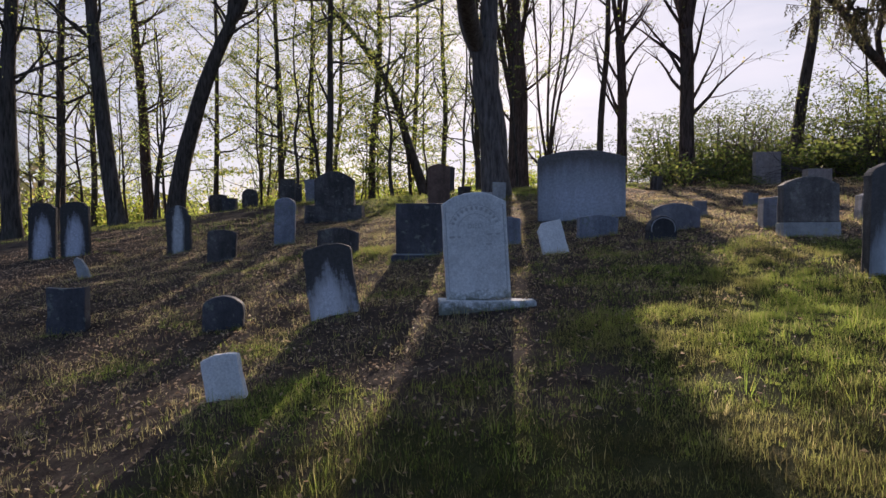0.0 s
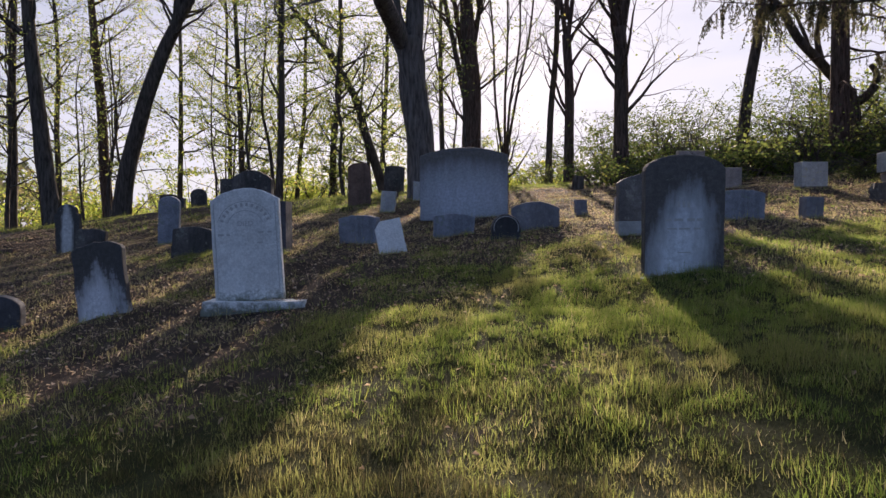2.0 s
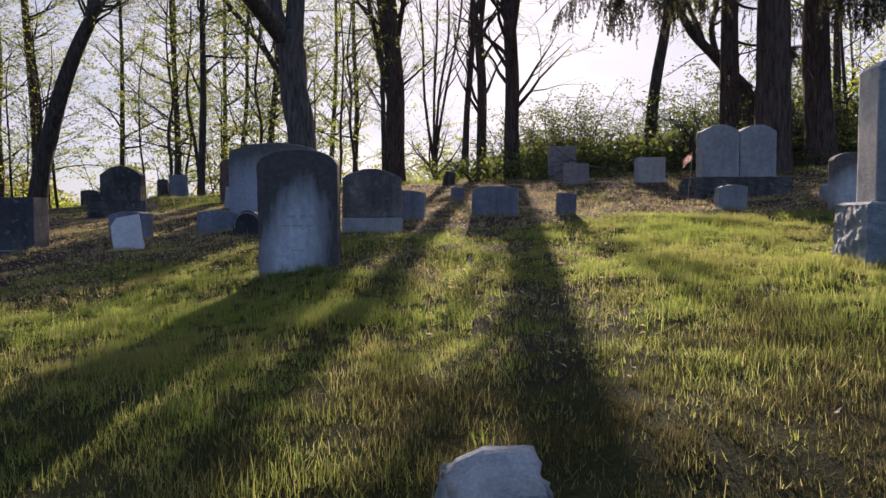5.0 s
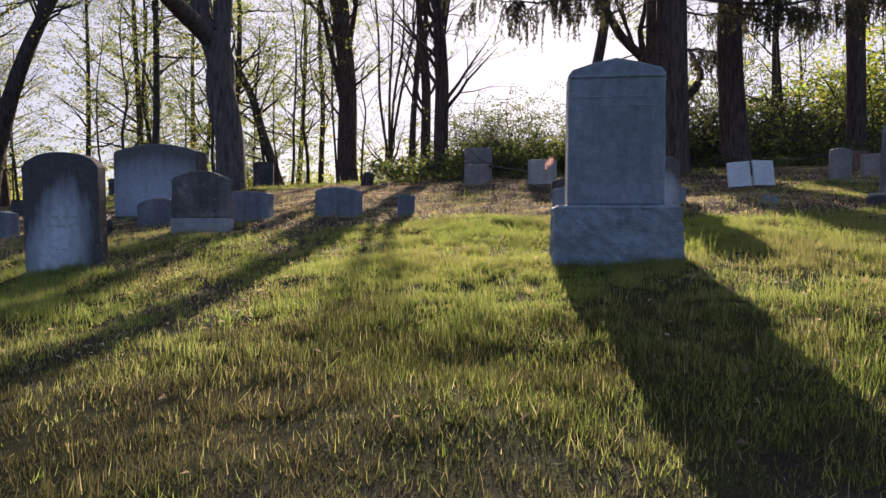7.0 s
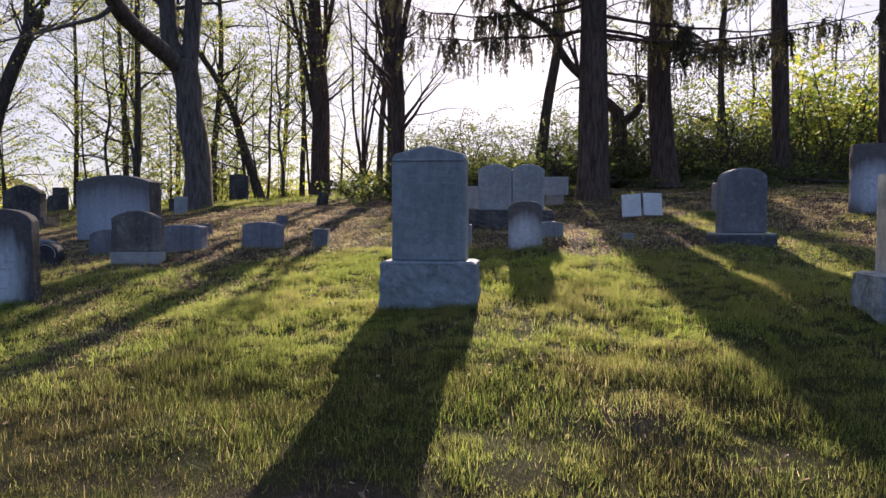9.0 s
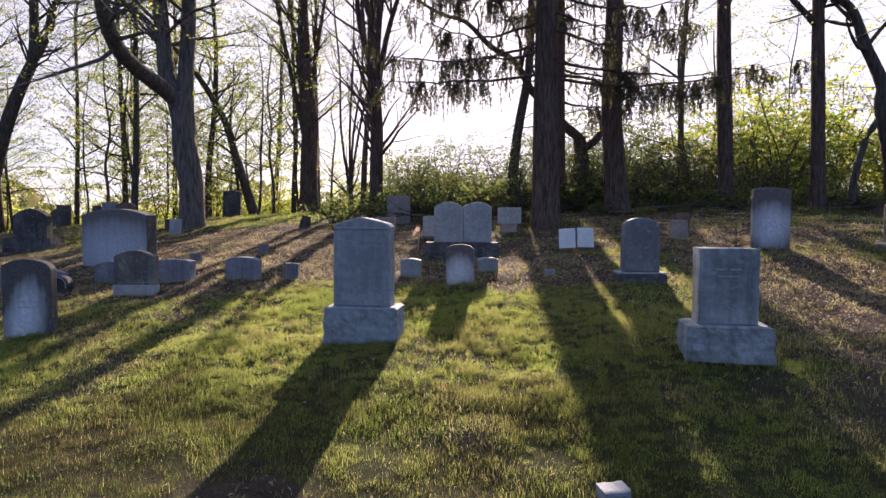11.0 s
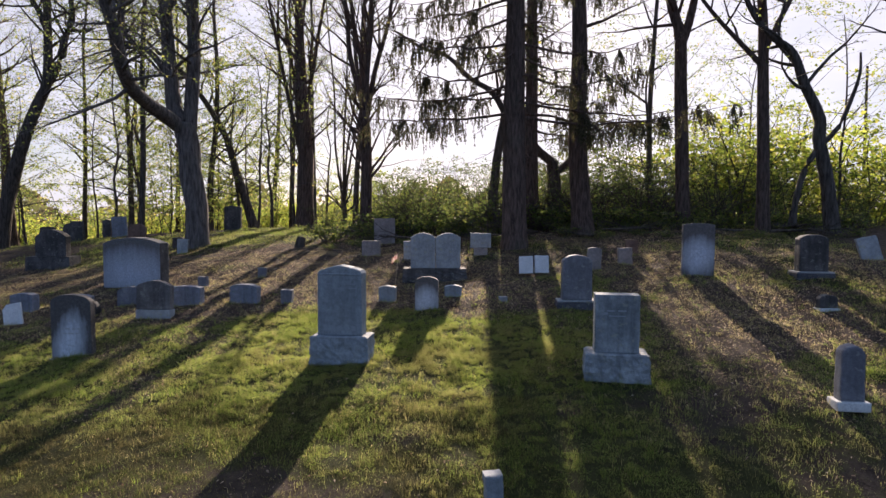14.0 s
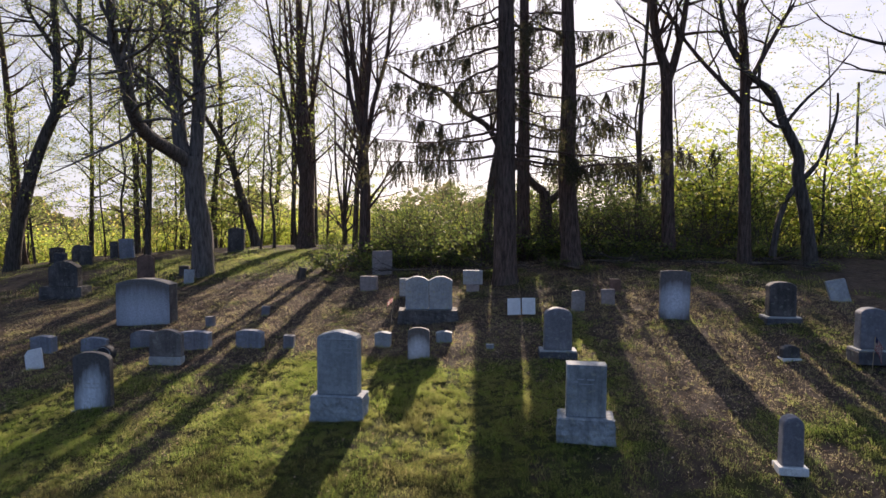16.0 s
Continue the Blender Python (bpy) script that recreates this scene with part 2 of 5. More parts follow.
def leaf_mat(name, stops, trans=0.55, rough=0.5, glow=1.6, patch=None):
    """Thin leaf: half of the light goes through; colour varies from leaf to leaf."""
    m, nt, b = mat(name)
    geo = nt.nodes.new("ShaderNodeNewGeometry")
    col = ramp(nt, geo.outputs["Random Per Island"], stops).outputs[0]
    if patch:
        pn = noise_tex(nt, 0.9, 5, 0.6)
        pr = ramp(nt, pn.outputs[0], [(0.42, (0, 0, 0)), (0.62, (1, 1, 1))])
        col = mix(nt, math_node(nt, "MULTIPLY", pr.outputs[0], 0.6), col, patch)
    link(nt, col, b.inputs["Base Color"])
    b.inputs["Roughness"].default_value = rough
    b.inputs["Specular IOR Level"].default_value = 0.25
    t = nt.nodes.new("ShaderNodeBsdfTranslucent")
    link(nt, mix(nt, 1.0, col, (glow, glow, 0.85 * glow), "MULTIPLY"), t.inputs["Color"])
    ms = nt.nodes.new("ShaderNodeMixShader")
    ms.inputs[0].default_value = trans
    link(nt, b.outputs[0], ms.inputs[1])
    link(nt, t.outputs[0], ms.inputs[2])
    link(nt, ms.outputs[0], nt.nodes["Material Output"].inputs["Surface"])
    return m


LEAF = leaf_mat("young_leaf", [(0.0, (0.07, 0.10, 0.03)), (0.5, (0.14, 0.18, 0.05)), (0.85, (0.24, 0.26, 0.07)), (1.0, (0.32, 0.25, 0.10))], 0.68, 0.5, 2.3)
LEAF_GREEN = leaf_mat("bush_leaf", [(0.0, (0.045, 0.07, 0.024)), (0.6, (0.09, 0.12, 0.036)), (1.0, (0.18, 0.185, 0.055))], 0.58, 0.5, 2.1)
LEAF_YELLOW = leaf_mat("sunny_bush_leaf", [(0.0, (0.14, 0.19, 0.035)), (0.6, (0.23, 0.275, 0.055)), (1.0, (0.33, 0.29, 0.07))], 0.66, 0.5, 2.3)
NEEDLE = leaf_mat("spruce_needles", [(0.0, (0.04, 0.042, 0.026)), (0.7, (0.07, 0.072, 0.04)), (1.0, (0.12, 0.10, 0.06))], 0.45, 0.6, 2.0)
GRASS = leaf_mat("grass_blades", [(0.0, (0.062, 0.096, 0.024)), (0.5, (0.098, 0.132, 0.030)), (0.85, (0.14, 0.16, 0.045)), (0.96, (0.185, 0.165, 0.09)), (1.0, (0.23, 0.195, 0.12))], 0.68, 0.45, 3.1, (0.13, 0.11, 0.055))
GRASS_DULL = leaf_mat("dull_dark_grass", [(0.0, (0.036, 0.05, 0.017)), (0.5, (0.06, 0.07, 0.024)), (0.85, (0.10, 0.092, 0.04)), (1.0, (0.17, 0.135, 0.08))], 0.6, 0.5, 2.1, (0.075, 0.06, 0.035))
TUFT = leaf_mat("bright_grass_tufts", [(0.0, (0.10, 0.15, 0.03)), (0.6, (0.16, 0.205, 0.042)), (1.0, (0.24, 0.24, 0.07))], 0.66, 0.5, 2.7)
STRAW = leaf_mat("dry_grass", [(0.0, (0.21, 0.18, 0.085)), (0.5, (0.33, 0.285, 0.15)), (0.8, (0.42, 0.37, 0.21)), (1.0, (0.19, 0.2, 0.07))], 0.6, 0.6, 2.1)
LITTER = leaf_mat("dead_leaves", [(0.0, (0.12, 0.08, 0.055)), (0.5, (0.24, 0.17, 0.128)), (0.9, (0.38, 0.29, 0.22)), (1.0, (0.5, 0.42, 0.34))], 0.45, 0.6, 2.3)

GROUND_M, gnt, gb = mat("soil_and_moss")
g2 = noise_tex(gnt, 5.0, 6, 0.65)
g3 = noise_tex(gnt, 55.0, 4, 0.7)
green = ramp(gnt, g2.outputs[0], [(0.3, (0.03, 0.034, 0.012)), (0.55, (0.05, 0.054, 0.019)), (0.75, (0.08, 0.08, 0.032))])
brown = ramp(gnt, g2.outputs[0], [(0.3, (0.036, 0.027, 0.022)), (0.55, (0.09, 0.068, 0.053)), (0.75, (0.19, 0.148, 0.112))])
ga = gnt.nodes.new("ShaderNodeAttribute")
ga.attribute_name = "turf"
gsum = math_node(gnt, "ADD", math_node(gnt, "MULTIPLY", ga.outputs["Fac"], 0.8), math_node(gnt, "MULTIPLY", math_node(gnt, "SUBTRACT", g2.outputs[0], 0.5), 1.3))
gsel = ramp(gnt, gsum, [(0.12, (1, 1, 1)), (0.42, (0, 0, 0))])
gcol = mix(gnt, gsel.outputs[0], green.outputs[0], brown.outputs[0])
gsp = ramp(gnt, g3.outputs[0], [(0.3, (0.55, 0.55, 0.55)), (0.72, (1.3, 1.3, 1.3))])
gcol = mix(gnt, 1.0, gcol, gsp.outputs[0], "MULTIPLY")
link(gnt, gcol, gb.inputs["Base Color"])
gb.inputs["Roughness"].default_value = 0.95
gb.inputs["Specular IOR Level"].default_value = 0.1
bump(gnt, math_node(gnt, "ADD", g3.outputs[0], math_node(gnt, "MULTIPLY", g2.outputs[0], 1.5)), 0.8, 0.05, gb)


# ---- the ground ----
SWELLS = [(-8.9, 5.2, -0.116), (-10.65, 11.7, -0.114), (-8.25, 15.2, -0.122), (-14.6, 25.0, -0.05), (-10.8, 20.9, 0.079), (-1.3, 7.0, 0.09),
          (2.6, 4.0, 0.045), (3.8, 9.4, -0.121), (5.2, 7.1, 0.104), (6.5, 6.5, -0.094), (7.45, 9.5, -0.044), (13.8, 9.6, 0.105), (-6.7, 5.1, 0.08), (6.3, 3.0, 0.06), (8.7, 2.4, 0.06), (-5.7, 8.2, 0.06), (9.4, 8.5, 0.06), (10.9, 6.4, -0.14), (4.6, 1.0, -0.091), (-1.6, 5.0, 0.053)]


def clip_both(v, lo, hi, s):
    v = np.asarray(v, float)
    v = hi - s * np.logaddexp(0, (hi - v) / s)
    return lo + s * np.logaddexp(0, (v - lo) / s)


def lie(x, y):
    """Height of the hillside: a mound that climbs away from the path and to the right, falling off far behind."""
    x, y = np.asarray(x, float), np.asarray(y, float)
    u, v = clip_both(x, -21, 17, 0.8) / 10, (clip_both(y, -7, 27, 0.8) - 8) / 10
    z = (1.5387 + 1.3935 * v - 0.1343 * v**2 - 0.1284 * v**3 + u * (0.7023 - 0.0472 * v - 0.1278 * v**2 - 0.0085 * v**3)
         + u**2 * (-0.1634 + 0.0117 * v - 0.0149 * v**2) + u**3 * (-0.0463 + 0.0496 * v))
    for a, b, h in SWELLS:
        z = z + h * np.exp(-((x - a) ** 2 + (y - b) ** 2) / 5.78)
    near = 0.6 * np.logaddexp(0, (5.0 - np.clip(y, 0, None)) / 0.6)
    w = np.clip(x, -9, 10) / 10
    z = z + near * (0.0682 - 0.0074 * w - 0.1398 * w * w) + near**2 * (0.004 - 0.0099 * w)
    far = np.maximum(0, np.hypot(np.maximum(np.abs(x) - 20, 0), np.maximum(y - 30, 0) + np.maximum(-9 - y, 0)))
    z = z - 2.6 * (1 - np.exp(-far / 18))
    z = z + 0.05 * (value_noise(x, y, 0.55, 51) - 0.5) + 0.03 * (value_noise(x, y, 0.3, 52) - 0.5)
    z = z + 0.025 * np.sin(1.9 * x + 0.7 * y) * np.sin(1.3 * y - 0.6 * x) + 0.012 * np.sin(5.1 * x + 1.2) * np.sin(4.3 * y)
    return z


def lie1(x, y):
    return float(lie(x, y))


def mesh_of(name, verts, faces, material, smooth=False):
    me = bpy.data.meshes.new(name)
    me.from_pydata(verts, [], faces)
    me.materials.append(material)
    if smooth:
        me.shade_smooth()
    me.update()
    return me


def axis(core, step, far):
    a = list(np.arange(core[0], core[1] + 1e-6, step))
    d, p, n = step, core[1], core[0]
    hi, lo = [], []
    while p < far:
        d *= 1.35
        p += d
        n -= d
        hi.append(p)
        lo.append(n)
    return np.array(lo[::-1] + a + hi)


def value_noise(x, y, scale, seed):
    r = np.random.RandomState(seed).rand(64, 64)
    u, v = x / scale, y / scale
    i, j = np.floor(u).astype(int), np.floor(v).astype(int)
    a, b = u - i, v - j
    a, b = a * a * (3 - 2 * a), b * b * (3 - 2 * b)
    g = lambda p, q: r[p % 64, q % 64]
    return (g(i, j) * (1 - a) + g(i + 1, j) * a) * (1 - b) + (g(i, j + 1) * (1 - a) + g(i + 1, j + 1) * a) * b


def lushness(x, y):
    """How thick the turf stands: rich on the open strip, thin under the trees and among the graves."""
    n = 0.55 * value_noise(x, y, 1.7, 1) + 0.3 * value_noise(x, y, 0.6, 2) + 0.15 * value_noise(x, y, 0.25, 3)
    edge = 6.6 + 1.2 * (value_noise(x, y, 1.1, 4) - 0.5) - 0.5 * np.clip(x - 5, 0, 4) - 0.8 * np.clip(-x - 2, 0, 2.4) - 0.25 * np.clip(-x - 2, 0, 8)
    open_strip = 1 / (1 + np.exp(np.clip((y - edge) / 0.22, -40, 40)))
    left = np.clip((x + 8.5) / 4.0, 0.1, 1)
    right = np.clip((8.4 - x) / 3.5, 0.3, 1)
    near = 0.05 * np.clip((2.6 - y) / 1.6, 0, 1) * np.clip((4.2 - x) / 3, 0.35, 1) + 0.22 * (value_noise(x, y, 0.8, 16) < 0.27)
    crest = 0.85 * np.exp(-((y - 18.5) / 4.5) ** 2) * np.clip((1.2 - x) / 2.5, 0, 1) * np.clip((x + 10) / 3, 0.3, 1)
    return np.clip((n - 0.5) * 2.0 + 0.12 + 0.62 * open_strip * left * right - 0.15 * (1 - left) - near + crest - 0.3 * (1 - open_strip) * np.clip((15 - y) / 2, 0, 1) * np.clip((7.5 - x) / 2, 0.2, 1) + 0.3 * np.exp(-((x - 1.0) / 2.3) ** 2 - ((y - 4.0) / 1.5) ** 2), 0, 1)


gx, gy = axis((-14, 16), 0.1, 900), axis((0, 20), 0.1, 900)
GX, GY = np.meshgrid(gx, gy)
GZ = lie(GX, GY)
gv = np.stack([GX.ravel(), GY.ravel(), GZ.ravel()], -1)
nxv = len(gx)
ii, jj = np.meshgrid(np.arange(nxv - 1), np.arange(len(gy) - 1))
k0 = (jj * nxv + ii).ravel()
gf = np.stack([k0, k0 + 1, k0 + nxv + 1, k0 + nxv], -1)
ground = new("ground", mesh_of("ground", gv.tolist(), gf.tolist(), GROUND_M, True))
turf = ground.data.attributes.new("turf", "FLOAT", "POINT")
turf.data.foreach_set("value", lushness(gv[:, 0], gv[:, 1]).astype(np.float32))
tagged(ground, "uneven grassy cemetery hillside with moss and bare soil", "ground", kind="structure")


# ---- helpers for things ----
def part(name, data, material, parent, label=""):
    """Links a bmesh or mesh as one mesh object under a thing or part."""
    if isinstance(data, bmesh.types.BMesh):
        me = bpy.data.meshes.new(name)
        data.to_mesh(me)
        data.free()
        me.materials.append(material)
        data = me
    ob = new(name, data)
    ob.parent = parent
    if label:
        ob["label"] = label
    return ob


SEATS = []


def thing(name, label, category, m, group=""):
    if category == "gravestone":
        SEATS.append((m.translation.x, m.translation.y, 0.36 if name == "headstone" else 0.5))
    ob = new(name)
    ob.matrix_world = m
    return tagged(ob, label, category, group)


def outline(w, h, top, rise, n=14):
    """Half-open outline of a tablet from lower left over the top to lower right."""
    a, pts = w / 2, []
    s = h - rise
    side = [(-a, s * k / 6) for k in range(6)]
    if top == "flat":
        pts = side + [(-a, h), (-a * 0.33, h), (a * 0.33, h), (a, h)]
    elif top == "arch":
        pts = side + [(-a * math.cos(math.pi * k / n), s + rise * math.sin(math.pi * k / n)) for k in range(n + 1)]
    elif top == "segment":
        pts = side + [(-a + w * k / n, s + rise * (1 - (2 * k / n - 1) ** 2)) for k in range(n + 1)]
    elif top == "peak":
        pts = side + [(-a, s), (-a * 0.92, s + rise * 0.35), (-a * 0.45, s + rise * 0.75), (0, h), (a * 0.45, s + rise * 0.75), (a * 0.92, s + rise * 0.35), (a, s)]
    elif top == "shoulder":
        pts = side + [(-a, s), (-a * 0.8, s + rise * 0.2)] + [(-0.8 * a * math.cos(math.pi * k / n), s + rise * 0.2 + rise * 0.8 * math.sin(math.pi * k / n)) for k in range(1, n)] + [(a * 0.8, s + rise * 0.2), (a, s)]
    elif top == "chip":
        pts = side + [(-a, s), (-a * 0.55, h), (a, h * 0.99)]
    elif top == "point":
        pts = side + [(-a, s), (-a * 0.5, s + rise * 0.6), (0, h), (a * 0.5, s + rise * 0.6), (a, s)]
    return pts + [(a, s * k / 6) for k in range(5, -1, -1)]


def tablet(w, h, d, top="arch", rise=0.1, taper=0.0, bevel=0.012, wear=0.004, seed=0, sink=0.15):
    """A standing slab with eased, slightly worn edges; it runs on below the turf by sink."""
    rng = random.Random(seed)
    bm = bmesh.new()
    pts = outline(w, h, top, rise)
    front = []
    for x, z in pts:
        k = 1 - taper * z / h
        jx, jz = rng.uniform(-wear, wear), rng.uniform(-wear, wear)
        front.append(bm.verts.new((x * k + jx, -d / 2, (z if z > 0.001 else -sink) + (jz if z > 0.001 else 0))))
    f = bm.faces.new(front)
    r = bmesh.ops.extrude_face_region(bm, geom=[f])
    for v in [g for g in r["geom"] if isinstance(g, bmesh.types.BMVert)]:
        v.co.y += d
    bm.normal_update()
    bmesh.ops.recalc_face_normals(bm, faces=bm.faces[:])
    edges = [e for e in bm.edges if abs(abs(e.verts[0].co.y) - d / 2) < 1e-5 and e.verts[0].co.y * e.verts[1].co.y > 0]
    bmesh.ops.bevel(bm, geom=edges, offset=bevel, segments=2, affect="EDGES", profile=0.6)
    return bm


def rough_block(w, d, h, seed=0, amp=0.015, nx=9, ny=5, nz=5, sink=0.12, chamfer=0.0, cuts=12):
    """A quarry-faced block: dented faces, a roughly level top."""
    rng = random.Random(seed)
    bm = bmesh.new()
    bmesh.ops.create_cube(bm, size=1)
    bmesh.ops.subdivide_edges(bm, edges=bm.edges[:], cuts=cuts, use_grid_fill=True)
    for v in bm.verts:
        x, y, z = v.co.x * w, v.co.y * d, v.co.z * (h + sink)
        p = Vector((x * 9 + seed * 3.1, y * 9, z * 9))
        if cuts > 12:
            n = noise.noise(p * 0.9) * amp * 1.1 + noise.noise(p * 1.9) * amp * 0.9 + noise.noise(p * 3.3) * amp * 0.35
        else:
            n = noise.noise(p) * amp * 0.7 + noise.noise(p * 2.3) * amp * 1.1 + noise.noise(p * 4.7) * amp * 0.6
        edge = max(abs(v.co.x), abs(v.co.y)) > 0.499
        if edge:
            bulge = amp * 1.3 * math.cos(math.pi * v.co.z)
            if abs(v.co.x) > 0.499:
                x += math.copysign(bulge + n, x)
            if abs(v.co.y) > 0.499:
                y += math.copysign(bulge + n, y)
        if v.co.z > 0.499:
            z += n * 0.25 - (chamfer if edge else 0)
        v.co = (x, y, z + (h - sink) / 2)
    return bm


def slab(w, d, h, bevel=0.01, x=0.0, y=0.0, z=0.0):
    bm = bmesh.new()
    bmesh.ops.create_cube(bm, size=1)
    for v in bm.verts:
        v.co = (v.co.x * w + x, v.co.y * d + y, (v.co.z + 0.5) * h + z)
    if bevel:
        bmesh.ops.bevel(bm, geom=bm.edges[:], offset=bevel, segments=2, affect="EDGES", profile=0.6)
    return bm


def place(x, y, z, yaw=0.0, lean=0.0, side=0.0):
    """Base pose of a stone: lean tips the top back, side tips it to the right."""
    return pose(x, y, z, -lean, side, yaw)


def stone(name, label, x, y, z, w, h, d, material, top="arch", rise=0.1, yaw=0.0, lean=0.0, side=0.0, taper=0.0, wear=0.004, group="headstones", seed=0, bevel=0.012):
    """A single-piece headstone."""
    me = bpy.data.meshes.new(name)
    bm = tablet(w, h, d, top, rise, taper, bevel, wear, seed)
    bm.to_mesh(me)
    bm.free()
    me.materials.append(material)
    ob = new(name, me)
    ob.matrix_world = place(x, y, z, yaw, lean, side)
    SEATS.append((x, y, 0.5 * w))
    return tagged(ob, label, "gravestone", group)


def bars(parent, rows, depth, material, name="inscription"):
    """Worn lines of lettering as shallow bars: rows of x, z, width, height."""
    for x, z, w, h in rows:
        part(name, slab(w, 0.004, h, 0.0, x, -depth / 2 - 0.001, z), material, parent)


def frame_of(d):
    a = Vector((0, 0, 1)) if abs(d.z) < 0.9 else Vector((1, 0, 0))
    u = d.cross(a).normalized()
    return u, d.cross(u).normalized()


class Wood:
    """Collects tapered limbs and leaves for one tree."""

    def __init__(self, seed):
        self.rng = random.Random(seed)
        self.v, self.f, self.lv, self.lf = [], [], [], []
        self.thin = 1.0
        self.spread, self.rise = (0.7, 1.35), 0.10

    def tube(self, pts, rad, sides):
        base = len(self.v)
        n = len(pts)
        for k, (p, r) in enumerate(zip(pts, rad)):
            d = (pts[min(k + 1, n - 1)] - pts[max(k - 1, 0)]).normalized()
            u, w = frame_of(d)
            for s in range(sides):
                a = 2 * math.pi * s / sides
                rr = r * (1 + (0.10 * math.sin(3 * a + k) if sides > 6 else 0))
                self.v.append(tuple(p + u * (rr * math.cos(a)) + w * (rr * math.sin(a))))
        for k in range(n - 1):
            for s in range(sides):
                a, b = base + k * sides + s, base + k * sides + (s + 1) % sides
                self.f.append((a, b, b + sides, a + sides))
        self.f.append(tuple(base + (n - 1) * sides + s for s in range(sides)))

    def leaf(self, p, size, droop=0.0, wide=0.32):
        g = self.rng
        d = Vector((g.uniform(-1, 1), g.uniform(-1, 1), g.uniform(-0.8, 0.4) - droop)).normalized()
        u, w = frame_of(d)
        a = g.uniform(0, 6.28)
        s = u * math.cos(a) + w * math.sin(a)
        L = size * g.uniform(0.7, 1.3)
        k = len(self.lv)
        q = p + d * (L * 0.5)
        self.lv += [tuple(p), tuple(q + s * (L * wide)), tuple(p + d * L), tuple(q - s * (L * wide))]
        self.lf.append((k, k + 1, k + 2, k + 3))

    def limb(self, p, d, length, r, level, top, leaf, size, up=0.12):
        g = self.rng
        n = (7, 6, 4, 2)[level]
        pts, rad = [p.copy()], [r]
        step = length / n
        for k in range(n):
            wob = (0.05, 0.22, 0.28, 0.3)[level]
            d = (d + Vector((g.uniform(-wob, wob), g.uniform(-wob, wob), g.uniform(-wob, wob) + up * (0.5 if level else 0.1)))).normalized()
            p = p + d * step
            pts.append(p.copy())
            rad.append(max(r * (1 - (0.92 if level else 0.75) * (k + 1) / n), 0.003))
        self.tube(pts, rad, (9, 5, 3, 3)[level])
        self.branch(pts, rad, length, level, top, leaf, size)
        return pts, rad

    def branch(self, pts, rad, length, level, top, leaf, size, low=0.3):
        g = self.rng
        if level < top:
            count = {0: 15, 1: 8, 2: 3}[level]
            count = int(count * (1 + 0.25 * (length > 5)) * (self.thin if level < 2 else 1) + 0.5)
            for j in range(count):
                t = low + (1 - low) * (j + g.random()) / count
                k = min(int(t * (len(pts) - 1)), len(pts) - 2)
                f = t * (len(pts) - 1) - k
                q = pts[k].lerp(pts[k + 1], f)
                rr = rad[k] * (1 - f) + rad[k + 1] * f
                ax = (pts[k + 1] - pts[k]).normalized()
                u, w = frame_of(ax)
                a = g.uniform(0, 6.28)
                sp = g.uniform(*self.spread) if level == 0 else g.uniform(0.5, 1.1)
                lat = u * math.cos(a) + w * math.sin(a)
                flat = Vector((ax.y, -ax.x, 0))
                if level and flat.length > 0.35:
                    lat = (flat.normalized() * g.choice((-1, 1)) + Vector((0, 0, g.uniform(-0.3, 0.35)))).normalized()
                nd = (ax * math.cos(sp) + lat * math.sin(sp)).normalized()
                ln = {0: g.uniform(2.0, 4.2), 1: g.uniform(0.9, 2.0), 2: g.uniform(0.4, 0.9)}[level] * (1.1 - 0.45 * t)
                self.limb(q, nd, ln, min(rr * 0.55, (0.065, 0.021, 0.008)[level]), level + 1, top, leaf, size, (self.rise, 0.3 * self.rise, -0.03)[level])
        if level >= 2:
            for j in range(int(leaf * (2.1 if level == 3 else 1.3) + g.random())):
                k = g.randrange(1, len(pts))
                c = pts[k] + Vector((g.gauss(0, 0.10), g.gauss(0, 0.10), g.gauss(0, 0.04)))
                self.leaf(c, size * 1.4)

    def trunk(self, ctrl, r0, r1, steps=4, sides=12, flare=1.35):
        """Tube through control points, with a root flare."""
        pts = []
        c = [Vector(q) for q in ctrl]
        for i in range(len(c) - 1):
            p0, p1, p2, p3 = c[max(i - 1, 0)], c[i], c[i + 1], c[min(i + 2, len(c) - 1)]
            for s in range(steps):
                t = s / steps
                pts.append(0.5 * (2 * p1 + (p2 - p0) * t + (2 * p0 - 5 * p1 + 4 * p2 - p3) * t * t + (3 * p1 - p0 - 3 * p2 + p3) * t ** 3))
        pts.append(c[-1])
        n = len(pts)
        rad = [r0 + (r1 - r0) * k / (n - 1) for k in range(n)]
        if flare > 1:
            for k in range(n):
                hgt = (pts[k] - pts[0]).length
                rad[k] *= 1 + (flare - 1) * math.exp(-hgt / 0.35)
        self.tube(pts, rad, sides)
        return pts, rad

    def finish(self, name, label, bark, leafm, m, group="woodland trees"):
        ob = thing(name, label, "tree", m, group)
        part("trunk", mesh_of("trunk", self.v, self.f, bark, True), bark, ob)
        if self.lf:
            part("crown", mesh_of("crown", self.lv, self.lf, leafm), leafm, ob)
        return ob


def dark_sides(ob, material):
    """Gives a tablet's narrow end faces a second, darker stone than its front."""
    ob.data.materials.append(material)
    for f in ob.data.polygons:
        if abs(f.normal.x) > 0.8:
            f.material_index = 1


